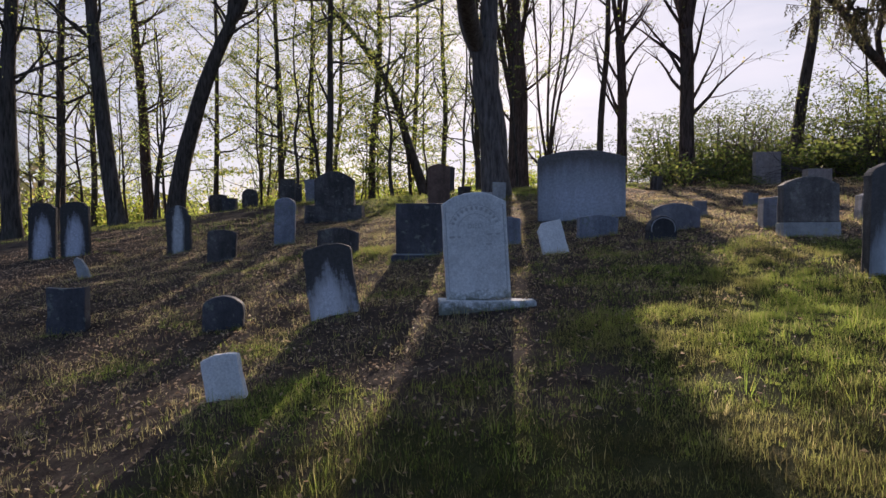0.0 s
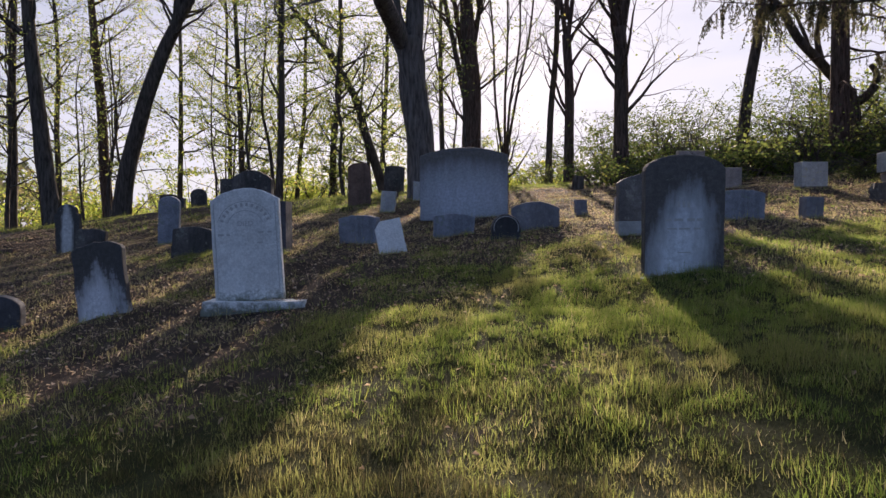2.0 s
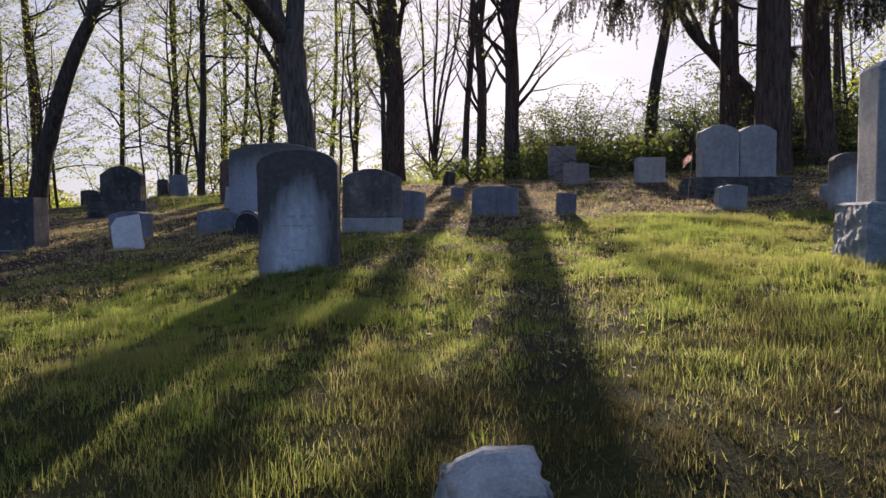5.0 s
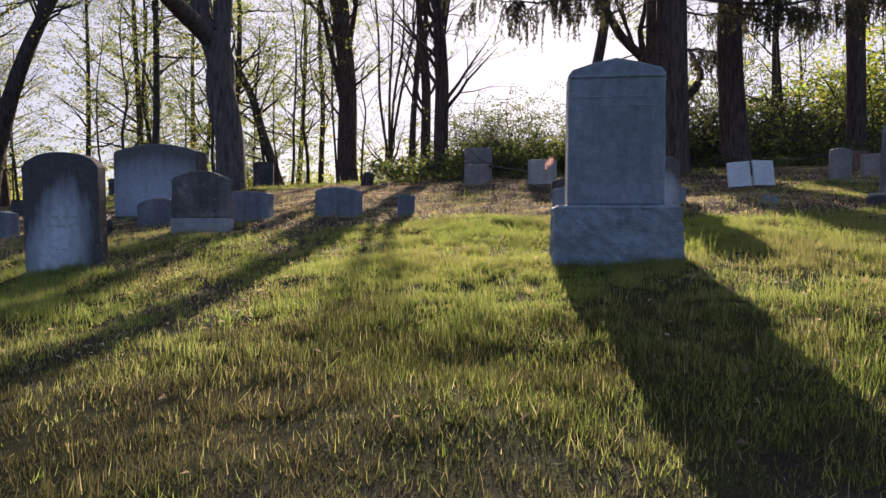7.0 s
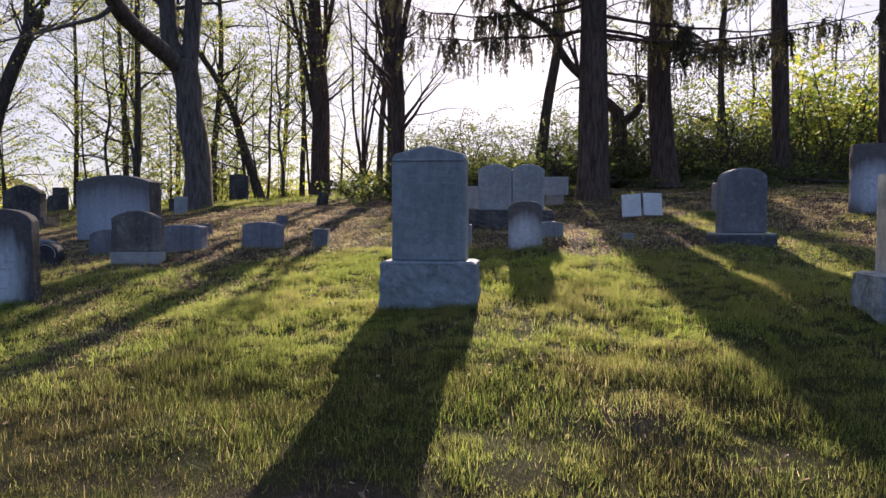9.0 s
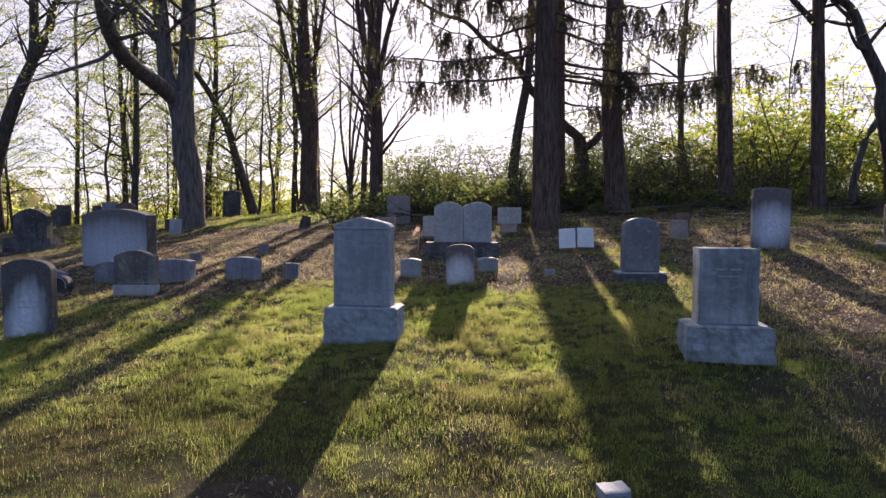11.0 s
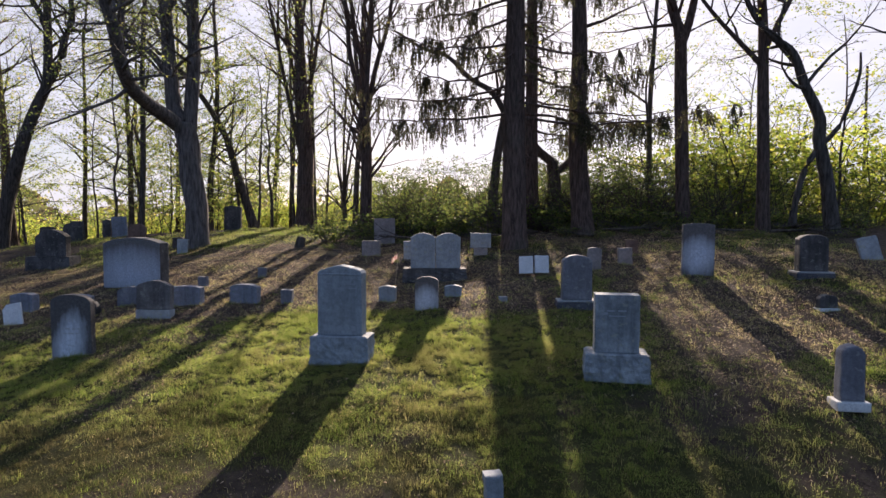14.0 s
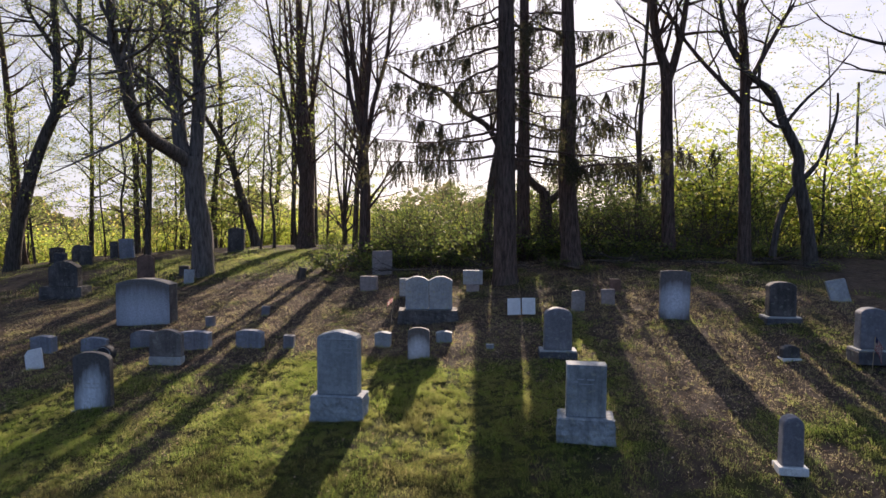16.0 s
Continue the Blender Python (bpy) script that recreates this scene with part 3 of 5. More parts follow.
# ---- gravestones ----
# marble tablet on its slab
m_st = thing("headstone", "white marble headstone with arched top, faint arched inscription and mossy slab", "gravestone", place(-5.30, 5.35, 0.80, 3.0, 1.5, 0.0), "headstones")
for x_, w_, sd_ in ((-0.17, 0.43, 4), (0.26, 0.42, 5)):
    bs = part("base", rough_block(w_, 0.36, 0.07, sd_, 0.008, sink=0.2), MARBLE_MOSS, m_st, "cracked white marble slab")
    bs.matrix_local = pose(x_, 0, 0, 0, 1.5 if x_ < 0 else -1.0, 0)
tb = part("tablet", tablet(0.59, 0.985, 0.085, "segment", 0.10, 0.0, 0.012, 0.003, 3, 0.0), MARBLE_MOSS, m_st)
tb.matrix_local = pose(-0.02, 0.0, 0.07, 0, -3.0, 0)
for sgn in (-1, 1):
    part("moulding", slab(0.014, 0.02, 0.80, 0.004, sgn * 0.276, -0.042, 0.06), MARBLE, tb)
    part("groove", slab(0.006, 0.004, 0.80, 0.0, sgn * 0.264, -0.043, 0.06), INK, tb)
for r_, n_, w_, h_ in ((0.235, 30, 0.024, 0.005), (0.155, 22, 0.022, 0.005), (0.195, 12, 0.020, 0.030)):
    for k in range(n_):
        a = math.pi * (0.12 + 0.76 * k / (n_ - 1))
        bm = slab(w_, 0.004, h_, 0.0)
        bmesh.ops.transform(bm, matrix=Matrix.Translation((r_ * 1.02 * math.cos(a), -0.0435, 0.63 + r_ * math.sin(a))) @ Matrix.Rotation(math.pi / 2 - a, 4, "Y"), verts=bm.verts)
        part("inscription", bm, INK, tb)
word = bpy.data.curves.new("inscription", "FONT")
word.body, word.size, word.align_x, word.extrude = "DIED", 0.062, "CENTER", 0.001
tmp = bpy.data.objects.new("inscription", word)
letters = bpy.data.meshes.new_from_object(tmp)
bpy.data.objects.remove(tmp)
letters.materials.clear()
letters.materials.append(INK)
wd = part("inscription", letters, INK, tb, "the carved word DIED")
wd.matrix_local = pose(0.0, -0.0445, 0.655, 90, 0, 0)
bars(tb, [(-0.215, 0.575, 0.05, 0.018), (-0.15, 0.575, 0.03, 0.014), (0.13, 0.585, 0.05, 0.016), (0.205, 0.585, 0.04, 0.016), (0.12, 0.5, 0.05, 0.010)], 0.085, INK)

stone("headstone", "half blackened marble headstone tilting to one side", -6.64, 5.44, 0.64, 0.47, 0.75, 0.08, BLOTCH_SPIKE, "arch", 0.08, 0, 4, -8, 0.04, 0.008, seed=5)
stone("headstone", "small plain white marble marker leaning in the grass", -7.05, 3.65, 0.36, 0.26, 0.37, 0.07, WHITE_STONE, "segment", 0.025, -4, 6, -13, 0.04, seed=6)
stone("headstone", "low dark rounded headstone in rough grass", -7.8, 5.74, 0.44, 0.39, 0.44, 0.10, SLATE, "arch", 0.12, 5, -2, 2, seed=7)
stone("headstone", "small dark slab headstone in the shade of the slope", -9.2, 9.8, lie1(-9.2, 9.8), 0.46, 0.5, 0.1, STONE_DARK, "segment", 0.04, 3, 2, 2, 0.0, 0.006, seed=67)
stone("headstone", "low dark square headstone in the shade", -9.7, 6.4, 0.36, 0.40, 0.54, 0.14, SLATE, "flat", 0.0, 6, 2, 0, 0.0, 0.01, seed=8)
stone("headstone", "thin pale broken slab leaning in the shade", -11.0, 9.2, 0.58, 0.2, 0.55, 0.07, GRANITE_PALE, "point", 0.06, 4, 0, -20, 0.4, 0.01, seed=62)
stone("footstone", "small reddish brown block marker in leaf litter", -12.15, 12.2, 0.88, 0.27, 0.22, 0.16, BROWNSTONE, "flat", 0.0, 0, 0, 0, seed=63)
stone("headstone", "black topped marble headstone with pale foot, one of a pair", -13.6, 12.22, 0.92, 0.53, 1.12, 0.09, BLOTCH_PAIR, "shoulder", 0.10, 3, 1, 1, seed=9)
stone("headstone", "black topped marble headstone with pale foot, one of a pair", -12.94, 12.22, 0.94, 0.58, 1.12, 0.09, BLOTCH_PAIR, "shoulder", 0.10, -2, 2, -1, seed=10)
stone("headstone", "narrow streaked white headstone with rounded shoulders", -10.65, 11.68, 1.0, 0.44, 0.95, 0.11, BLOTCH_STREAK, "shoulder", 0.2, 4, 0, -1, seed=11)
stone("headstone", "narrow grey arched headstone on the slope", -8.47, 10.97, 1.26, 0.37, 0.80, 0.09, BLUESTONE, "arch", 0.12, 0, 1, 2, seed=12)

r9 = thing("monument", "dark round-topped family monument on a broad plinth", "gravestone", place(-8.25, 15.22, 1.62, 0), "headstones")
part("base", rough_block(1.36, 0.6, 0.42, 13, 0.012), STONE_DARK, r9)
t9 = part("tablet", tablet(0.97, 0.84, 0.28, "segment", 0.22, 0, 0.02, 0.004, 13, 0.0), STONE_DARK, r9)
t9.matrix_local = pose(0, 0, 0.42)
stone("headstone", "small dark round-topped headstone", -13.04, 24.25, lie1(-13.04, 24.25), 0.6, 0.86, 0.12, STONE_DARK, "arch", 0.25, 5, seed=14)
stone("headstone", "low dark square headstone below the trees", -13.75, 24.0, lie1(-13.75, 24), 0.55, 0.55, 0.2, SLATE, "flat", 0.0, -5, seed=15)
stone("headstone", "dark square headstone below the trees", -14.56, 25.07, lie1(-14.56, 25.07), 0.7, 0.8, 0.15, STONE_DARK, "segment", 0.05, 0, seed=16)
stone("headstone", "dark square-topped headstone among the trees", -10.78, 20.9, 2.25, 0.5, 0.86, 0.12, STONE_DARK, "flat", 0.0, 3, 0, 1, seed=17)
stone("headstone", "reddish brown sandstone headstone with rounded top", -5.69, 15.45, 2.1, 0.56, 0.97, 0.10, BROWNSTONE, "arch", 0.14, 2, 0, 0, seed=18)
stone("headstone", "tall dark square headstone on the crest of the mound", -5.5, 24.0, lie1(-5.5, 24.0) - 0.02, 0.76, 1.15, 0.16, STONE_DARK, "segment", 0.05, 0, 0, 2, seed=19)
stone("headstone", "pale worn slab among dark ones on the crest", -10.4, 23.6, lie1(-10.4, 23.6), 0.66, 0.9, 0.12, BLUESTONE, "flat", 0.0, 4, 0, -3, seed=64)
stone("headstone", "narrow dark slab on the crest below the trees", -11.15, 23.9, lie1(-11.15, 23.9), 0.4, 0.8, 0.12, STONE_DARK, "segment", 0.04, 0, 0, 0, seed=65)
stone("footstone", "low dark block marker on the mound", -5.0, 16.9, lie1(-5.0, 16.9), 0.34, 0.36, 0.2, STONE_DARK, "flat", 0.0, 5, 0, 0, seed=66)
stone("headstone", "small pale slab marker", -4.2, 15.3, 2.18, 0.33, 0.42, 0.08, GRANITE_PALE, "flat", 0.0, 6, 3, 2, seed=20)
stone("headstone", "pale slanted marker stone", -4.75, 12.6, lie1(-4.75, 12.6), 0.30, 0.42, 0.1, GRANITE_PALE, "flat", 0.0, -8, 6, 4, seed=21)
stone("headstone", "low broad brown headstone with shallow curved top", -7.16, 8.75, 1.1, 0.6, 0.42, 0.12, STONE_DARK, "segment", 0.06, 0, 3, 3, seed=22)

db = thing("monument", "dark polished square monument with a pale ledge on its plinth", "gravestone", place(-5.93, 8.0, 1.08, -4), "headstones")
part("base", rough_block(0.74, 0.36, 0.08, 23, 0.008), SLATE, db)
part("ledge", slab(0.70, 0.34, 0.018, 0.005, 0, 0, 0.0805), GRANITE, db)
t16 = part("tablet", tablet(0.63, 0.66, 0.28, "flat", 0.0, 0, 0.01, 0.001, 23, 0.0), SLATE, db)
t16.matrix_local = pose(0, 0, 0.10)

stone("headstone", "small white headstone with one corner broken off", -4.21, 7.41, 1.13, 0.33, 0.48, 0.06, WHITE_STONE, "chip", 0.10, 12, 14, -11, 0.0, 0.004, seed=24)
stone("headstone", "low blue-grey block headstone", -4.78, 8.6, 1.25, 0.54, 0.42, 0.2, BLUESTONE, "segment", 0.04, -10, 0, -2, seed=25)
stone("headstone", "low blue-grey headstone with flat top", -3.49, 8.34, 1.28, 0.55, 0.40, 0.14, BLUESTONE, "segment", 0.04, 4, 1, 1, seed=26)
bl = thing("headstone", "small black ball-shaped marker with a pale rim", "gravestone", place(-2.86, 7.61, 1.30), "headstones")
part("tablet", tablet(0.36, 0.36, 0.2, "arch", 0.19, 0.0, 0.04, 0.004, 27), BLACK_STONE, bl)
w = Wood(28)
w.tube([Vector((0.15 * math.cos(a), -0.1, 0.19 + 0.14 * math.sin(a))) for a in (math.pi * (-0.1 + 1.2 * k / 16) for k in range(17))], [0.007] * 17, 6)
part("rim", mesh_of("rim", w.v, w.f, GRANITE_PALE, True), GRANITE_PALE, bl)
stone("headstone", "low grey headstone with curved top", -2.38, 8.38, 1.38, 0.64, 0.46, 0.12, GREY_DARK, "segment", 0.09, -4, 2, 0, seed=28)

bg = thing("monument", "wide stained granite family monument with shallow arched top", "gravestone", place(-3.27, 10.37, 1.5, -7), "headstones")
part("base", rough_block(1.5, 0.5, 0.05, 29, 0.01), STONE_DARK, bg)
tg = part("tablet", tablet(1.45, 1.2, 0.38, "segment", 0.13, 0.0, 0.02, 0.003, 29, 0.0), BIG_STAIN, bg)
tg.matrix_local = pose(0, 0, 0.1)
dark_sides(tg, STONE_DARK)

fb = thing("headstone", "blackened headstone with rounded top and a pale stone foot", "gravestone", place(-1.31, 7.04, 1.42, -3, 1), "headstones")
part("base", slab(0.66, 0.20, 0.29, 0.012, 0, 0, -0.15), GRANITE_PALE, fb, "pale grey stone foot")
tf = part("tablet", tablet(0.65, 0.54, 0.16, "segment", 0.10, 0.0, 0.015, 0.004, 30, 0.0), WEATHERED, fb)
tf.matrix_local = pose(0, 0, 0.142)
stone("headstone", "low blue-grey headstone with slightly curved top", -1.08, 7.93, 1.47, 0.66, 0.44, 0.2, BLUESTONE, "segment", 0.03, -6, 0, 0, seed=31)
stone("headstone", "low pale grey-blue headstone with sloping top", 0.12, 7.85, 1.5, 0.57, 0.46, 0.2, BLUESTONE, "segment", 0.05, -8, 0, 1, seed=32)
stone("headstone", "small square grey footstone", 0.98, 7.75, 1.58, 0.22, 0.28, 0.18, GREY_DARK, "flat", 0.0, 0, 0, 2, seed=33)
stone("headstone", "dark little footstone in the leaf litter", -0.3, 10.5, lie1(-0.3, 10.5), 0.2, 0.22, 0.14, GREY_DARK, "flat", 0.0, 10, 0, 3, seed=34)
stone("headstone", "dark little footstone in the leaf litter", -1.45, 9.81, lie1(-1.45, 9.81), 0.2, 0.24, 0.14, GREY_DARK, "flat", 0.0, -8, 0, -3, seed=35)
bt = thing("headstone", "blotchy tall marble headstone with blackened edges and rounded top", "gravestone", place(-1.66, 5.02, 1.06, -3, -1), "headstones")
part("base", rough_block(0.70, 0.19, 0.03, 37, 0.006), MARBLE, bt, "low pale marble foot")
tb2 = part("tablet", tablet(0.64, 1.03, 0.12, "arch", 0.13, 0.0, 0.012, 0.004, 37), BLOTCH, bt)
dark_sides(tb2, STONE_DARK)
bars(tb2, [(-0.05, 0.60, 0.018, 0.05), (-0.01, 0.60, 0.018, 0.05), (0.03, 0.60, 0.018, 0.045), (-0.13, 0.49, 0.05, 0.02), (-0.05, 0.49, 0.07, 0.02), (0.05, 0.49, 0.06, 0.02), (0.12, 0.49, 0.05, 0.02),
           (-0.10, 0.42, 0.08, 0.014), (0.0, 0.42, 0.09, 0.014), (0.10, 0.42, 0.05, 0.014), (0.0, 0.23, 0.10, 0.008)], 0.12, INK)

# large granite monument with a raised name
ch = thing("monument", "large grey granite monument with peaked top on a rough plinth", "gravestone", place(2.645, 4.2, 1.235, -7), "monuments")
part("base", rough_block(0.81, 0.40, 0.40, 38, 0.015, chamfer=0.018, cuts=26), GRANITE, ch, "rough quarry-faced granite plinth")
die = part("die", tablet(0.645, 0.985, 0.27, "peak", 0.11, 0.015, 0.02, 0.003, 38, 0.0), GRANITE, ch)
die.matrix_local = pose(0, 0, 0.40)
bars(die, [(-0.20 + 0.1 * k, 0.07, 0.055, 0.07) for k in range(5)], 0.27, CUT, "raised_name")
bars(die, [(-0.16, 0.72, 0.26, 0.010), (0.12, 0.72, 0.2, 0.010), (0.18, 0.66, 0.12, 0.010), (-0.02, 0.66, 0.18, 0.010)], 0.27, CUT)
part("ledge", slab(0.62, 0.02, 0.018, 0.006, 0, -0.135, 0.85), GRANITE, die)

# twin tablets on one plinth
tw = thing("monument", "pair of joined grey arched tablets on one rough plinth", "gravestone", place(3.88, 9.6, 1.72, 2), "monuments")
part("base", rough_block(1.38, 0.62, 0.44, 40, 0.02), STONE_DARK, tw)
for sgn in (-1, 1):
    a = part("tablet", tablet(0.555, 0.79, 0.24, "segment", 0.10, 0, 0.015, 0.002, 41 + sgn, 0.0), GRANITE_PALE, tw)
    a.matrix_local = pose(sgn * 0.283 + 0.02, 0, 0.44)
stone("headstone", "small grey arched headstone with pale face", 3.78, 6.67, 1.58, 0.42, 0.65, 0.12, BLOTCH_SOFT, "arch", 0.09, -4, 0, 0, seed=43)
stone("headstone", "low grey block headstone beside the plinth", 2.98, 7.71, 1.68, 0.33, 0.27, 0.2, GRANITE, "segment", 0.03, -6, 0, 0, seed=44)
stone("headstone", "low grey block headstone beside the arched one", 4.27, 7.7, 1.68, 0.33, 0.29, 0.2, GRANITE, "segment", 0.03, 4, 0, 0, seed=45)

sq = thing("monument", "pale square headstone on a narrower foot", "gravestone", place(5.06, 12.0, 2.27, -3), "headstones")
part("base", slab(0.36, 0.3, 0.3, 0.015, 0, 0, -0.06), GRANITE_WARM, sq)
part("tablet", slab(0.54, 0.28, 0.38, 0.012, 0, 0, 0.243), GRANITE_PALE, sq)
s15 = thing("monument", "pale square headstone on a low dark foot", "gravestone", place(3.29, 11.75, 2.12, 2), "headstones")
part("base", slab(0.56, 0.34, 0.16, 0.015, 0, 0, -0.06), STONE_DARK, s15)
part("tablet", slab(0.50, 0.26, 0.46, 0.012, 0, 0, 0.103), GRANITE_PALE, s15)
stone("headstone", "grey square headstone under the bushes", 2.25, 14.9, 2.45, 0.64, 0.82, 0.16, GRANITE_WARM, "flat", 0.0, 5, 0, 0, seed=46)
stone("headstone", "low grey block headstone under the bushes", 2.1, 12.6, 2.2, 0.48, 0.46, 0.25, GRANITE_WARM, "flat", 0.0, -4, 0, 0, seed=47)

bk = thing("book_stone", "white marble open-book headstone tilted back", "gravestone", place(6.11, 9.42, 2.06, -8, 16, -1.5), "headstones")
for sgn in (-1, 1):
    bm = slab(0.315, 0.10, 0.40, 0.012)
    for v in bm.verts:
        v.co.z += 0.03 * abs(v.co.x) / 0.3 * (1 if sgn > 0 else 0.3)
    pg = part("page", bm, WHITE_STONE, bk)
    pg.matrix_local = pose(sgn * 0.17, 0, -0.02, 0, 0, sgn * 9)
part("spine", slab(0.016, 0.05, 0.22, 0.003, 0.0, -0.03, 0.17), SLATE, bk)
stone("headstone", "tiny flat white marker set in the grass", 5.2, 7.1, 1.70, 0.16, 0.12, 0.12, GRANITE, "flat", 0.0, 0, 0, 0, seed=48)

dm = thing("monument", "dark domed granite monument on a plinth with a pale ledge", "gravestone", place(6.47, 6.6, 1.56, -4), "monuments")
part("base", slab(0.72, 0.42, 0.34, 0.02, 0, 0, -0.1), SLATE, dm)
part("ledge", slab(0.70, 0.40, 0.03, 0.01, 0, 0, 0.2435), GRANITE_PALE, dm)
dt = part("tablet", tablet(0.53, 0.80, 0.28, "arch", 0.13, 0.03, 0.03, 0.003, 49, 0.0), GREY_DARK, dm)
dt.matrix_local = pose(0, 0, 0.275)
stone("headstone", "narrow brownish headstone in shade", 7.45, 9.46, 2.02, 0.31, 0.62, 0.1, GRANITE_WARM, "segment", 0.03, 4, 0, 2, seed=50)
stone("headstone", "narrow brownish headstone in shade", 8.32, 10.0, 2.05, 0.33, 0.56, 0.1, GRANITE_WARM, "flat", 0.0, -3, 0, -2, seed=51)
stone("headstone", "small reddish headstone in shade", 8.75, 11.0, 2.35, 0.29, 0.42, 0.1, BROWNSTONE, "flat", 0.0, 0, 0, 0, seed=52)
stone("headstone", "tall marble slab with stained top and pale middle", 9.44, 8.6, 2.08, 0.66, 1.12, 0.11, BLOTCH_SOFT, "segment", 0.03, -5, 2, 1, 0.0, 0.006, seed=53)

def ledged(x, y, z, w, h, d, mt, label, seed, yaw=0.0, foot=0.16):
    e = thing("monument", label, "gravestone", place(x, y, z, yaw), "monuments")
    part("base", slab(w * 1.3, d * 1.9, foot + 0.1, 0.02, 0, 0, -0.1), SLATE, e)
    part("ledge", slab(w * 1.26, d * 1.8, 0.03, 0.01, 0, 0, foot + 0.0025), GRANITE_PALE, e)
    t = part("tablet", tablet(w, h, d, "arch", 0.11, 0.02, 0.025, 0.003, seed, 0.0), mt, e)
    t.matrix_local = pose(0, 0, foot + 0.034)
    return e

ledged(11.72, 8.4, 2.08, 0.58, 0.76, 0.26, STONE_DARK, "dark arched granite headstone on a ledged plinth", 54, -6, 0.1)
ledged(12.17, 6.1, 1.80, 0.46, 0.76, 0.24, GREY_DARK, "grey arched granite headstone on a ledged plinth", 55, -6, 0.14)
stone("headstone", "white slanted headstone tilted to one side", 13.83, 9.63, 2.36, 0.44, 0.55, 0.09, GRANITE_PALE, "flat", 0.0, -8, 10, -14, 0.0, 0.008, seed=56)
s44 = thing("headstone", "small dark rounded headstone on a white foot", "gravestone", place(10.87, 6.43, 1.58, 0), "headstones")
part("base", slab(0.36, 0.24, 0.22, 0.015, 0, 0, -0.08), WHITE_STONE, s44)
t44 = part("tablet", tablet(0.33, 0.24, 0.14, "arch", 0.09, 0, 0.02, 0.002, 57, 0), STONE_DARK, s44)
t44.matrix_local = pose(0, 0, 0.14)
ob = thing("headstone", "slim dark headstone with rounded top on a white slab", "gravestone", place(8.74, 2.45, 1.18, -8), "headstones")
part("base", slab(0.36, 0.27, 0.11, 0.015, 0, 0, -0.07), MARBLE, ob)
to = part("tablet", tablet(0.265, 0.64, 0.19, "arch", 0.12, 0.05, 0.03, 0.003, 58, 0), GREY_DARK, ob)
to.matrix_local = pose(0, 0, 0.04)

m2 = thing("monument", "square grey granite monument with worn face on a rough plinth", "gravestone", place(6.28, 3.28, 1.2, -9), "monuments")
part("base", rough_block(0.76, 0.46, 0.40, 59, 0.015, chamfer=0.017, cuts=26), GRANITE_BLUE, m2, "rough quarry-faced granite plinth")
d2 = part("die", tablet(0.55, 0.73, 0.28, "flat", 0.0, 0.0, 0.012, 0.003, 59, 0), GRANITE_BLUE, m2)
d2.matrix_local = pose(0.0, 0, 0.40)
bars(d2, [(-0.08, 0.52, 0.09, 0.02), (0.06, 0.52, 0.1, 0.02), (-0.14, 0.48, 0.05, 0.03), (0.0, 0.46, 0.2, 0.012)], 0.28, CUT)

stone("footstone", "small square marble footstone with a worn white top", 4.535, 0.68, 0.76, 0.165, 0.31, 0.16, GRANITE, "flat", 0.0, 8, 0, -4, 0.08, 0.006, seed=60, bevel=0.02)
rk = new("footstone", bpy.data.meshes.new("footstone"))
RKZ = lie1(-0.32, 1.2)
RKH = 1.05 - RKZ
bm = rough_block(0.17, 0.16, RKH, 61, 0.012, chamfer=0.012)
for v in bm.verts:
    if v.co.z > RKH * 0.75:
        v.co.z -= 0.5 * max(0.0, -v.co.x - 0.02) + 0.45 * max(0.0, 0.04 - v.co.y)
    v.co.x -= 0.12 * max(0.0, RKH - v.co.z) * (v.co.x < -0.03)
bm.to_mesh(rk.data)
bm.free()
rk.data.materials.append(GRANITE)
rk.matrix_world = place(-0.4, 1.19, RKZ, 4, 0, 0)
tagged(rk, "broken white marble footstone stub in the grass", "gravestone", "headstones")


# ---- trees ----
def woodland(seed, r0, height=13.0, lean=0.0, bow=0.0, leaf=1.0, size=0.09, low=0.22, bark=None, top=3, thin=1.0):
    w = Wood(seed)
    w.thin = thin
    g = w.rng
    ctrl = [(0, 0, -0.3)] + [(lean * z + bow * math.sin(math.pi * z / height) + g.uniform(-0.1, 0.1), g.uniform(-0.12, 0.12), z) for z in (height * k / 6 for k in range(1, 7))]
    pts, rad = w.trunk(ctrl, r0, r0 * 0.25, 3, 10)
    w.branch(pts, rad, height, 0, top, leaf, size, low)
    return w


def put_tree(w, x, y, label, bark=None, leafm=None, yaw=0.0, scale=1.0):
    return w.finish("tree", label, bark or BARK, leafm or LEAF, pose(x, y, lie1(x, y), 0, 0, yaw))


# tree with a long sweeping limb behind the twin tablets
w = Wood(106)
p, r = w.trunk([(0, 0, -0.3), (-0.06, 0, 0.8), (0.03, 0, 1.6), (-0.05, 0, 2.35)], 0.29, 0.2, 4, 11, 1.4)
w.thin = 0.5
q, s = w.trunk([(-0.05, 0, 2.3), (-0.5, -0.1, 2.65), (-0.95, -0.1, 3.15), (-1.6, -0.15, 3.75), (-2.2, -0.2, 4.7), (-3.0, -0.25, 5.2), (-3.8, -0.3, 5.95), (-4.6, -0.3, 6.2), (-5.6, -0.3, 6.8)], 0.17, 0.04, 3, 8, 1.0)
w.branch(q, s, 6, 0, 3, 0.3, 0.08, 0.2)
q, s = w.trunk([(-0.9, -0.1, 3.1), (-1.05, -0.1, 3.9), (-0.9, -0.1, 4.8), (-1.3, -0.1, 6.0), (-1.2, -0.1, 8.0)], 0.10, 0.03, 3, 7, 1.0)
w.branch(q, s, 5, 0, 3, 0.3, 0.08, 0.2)
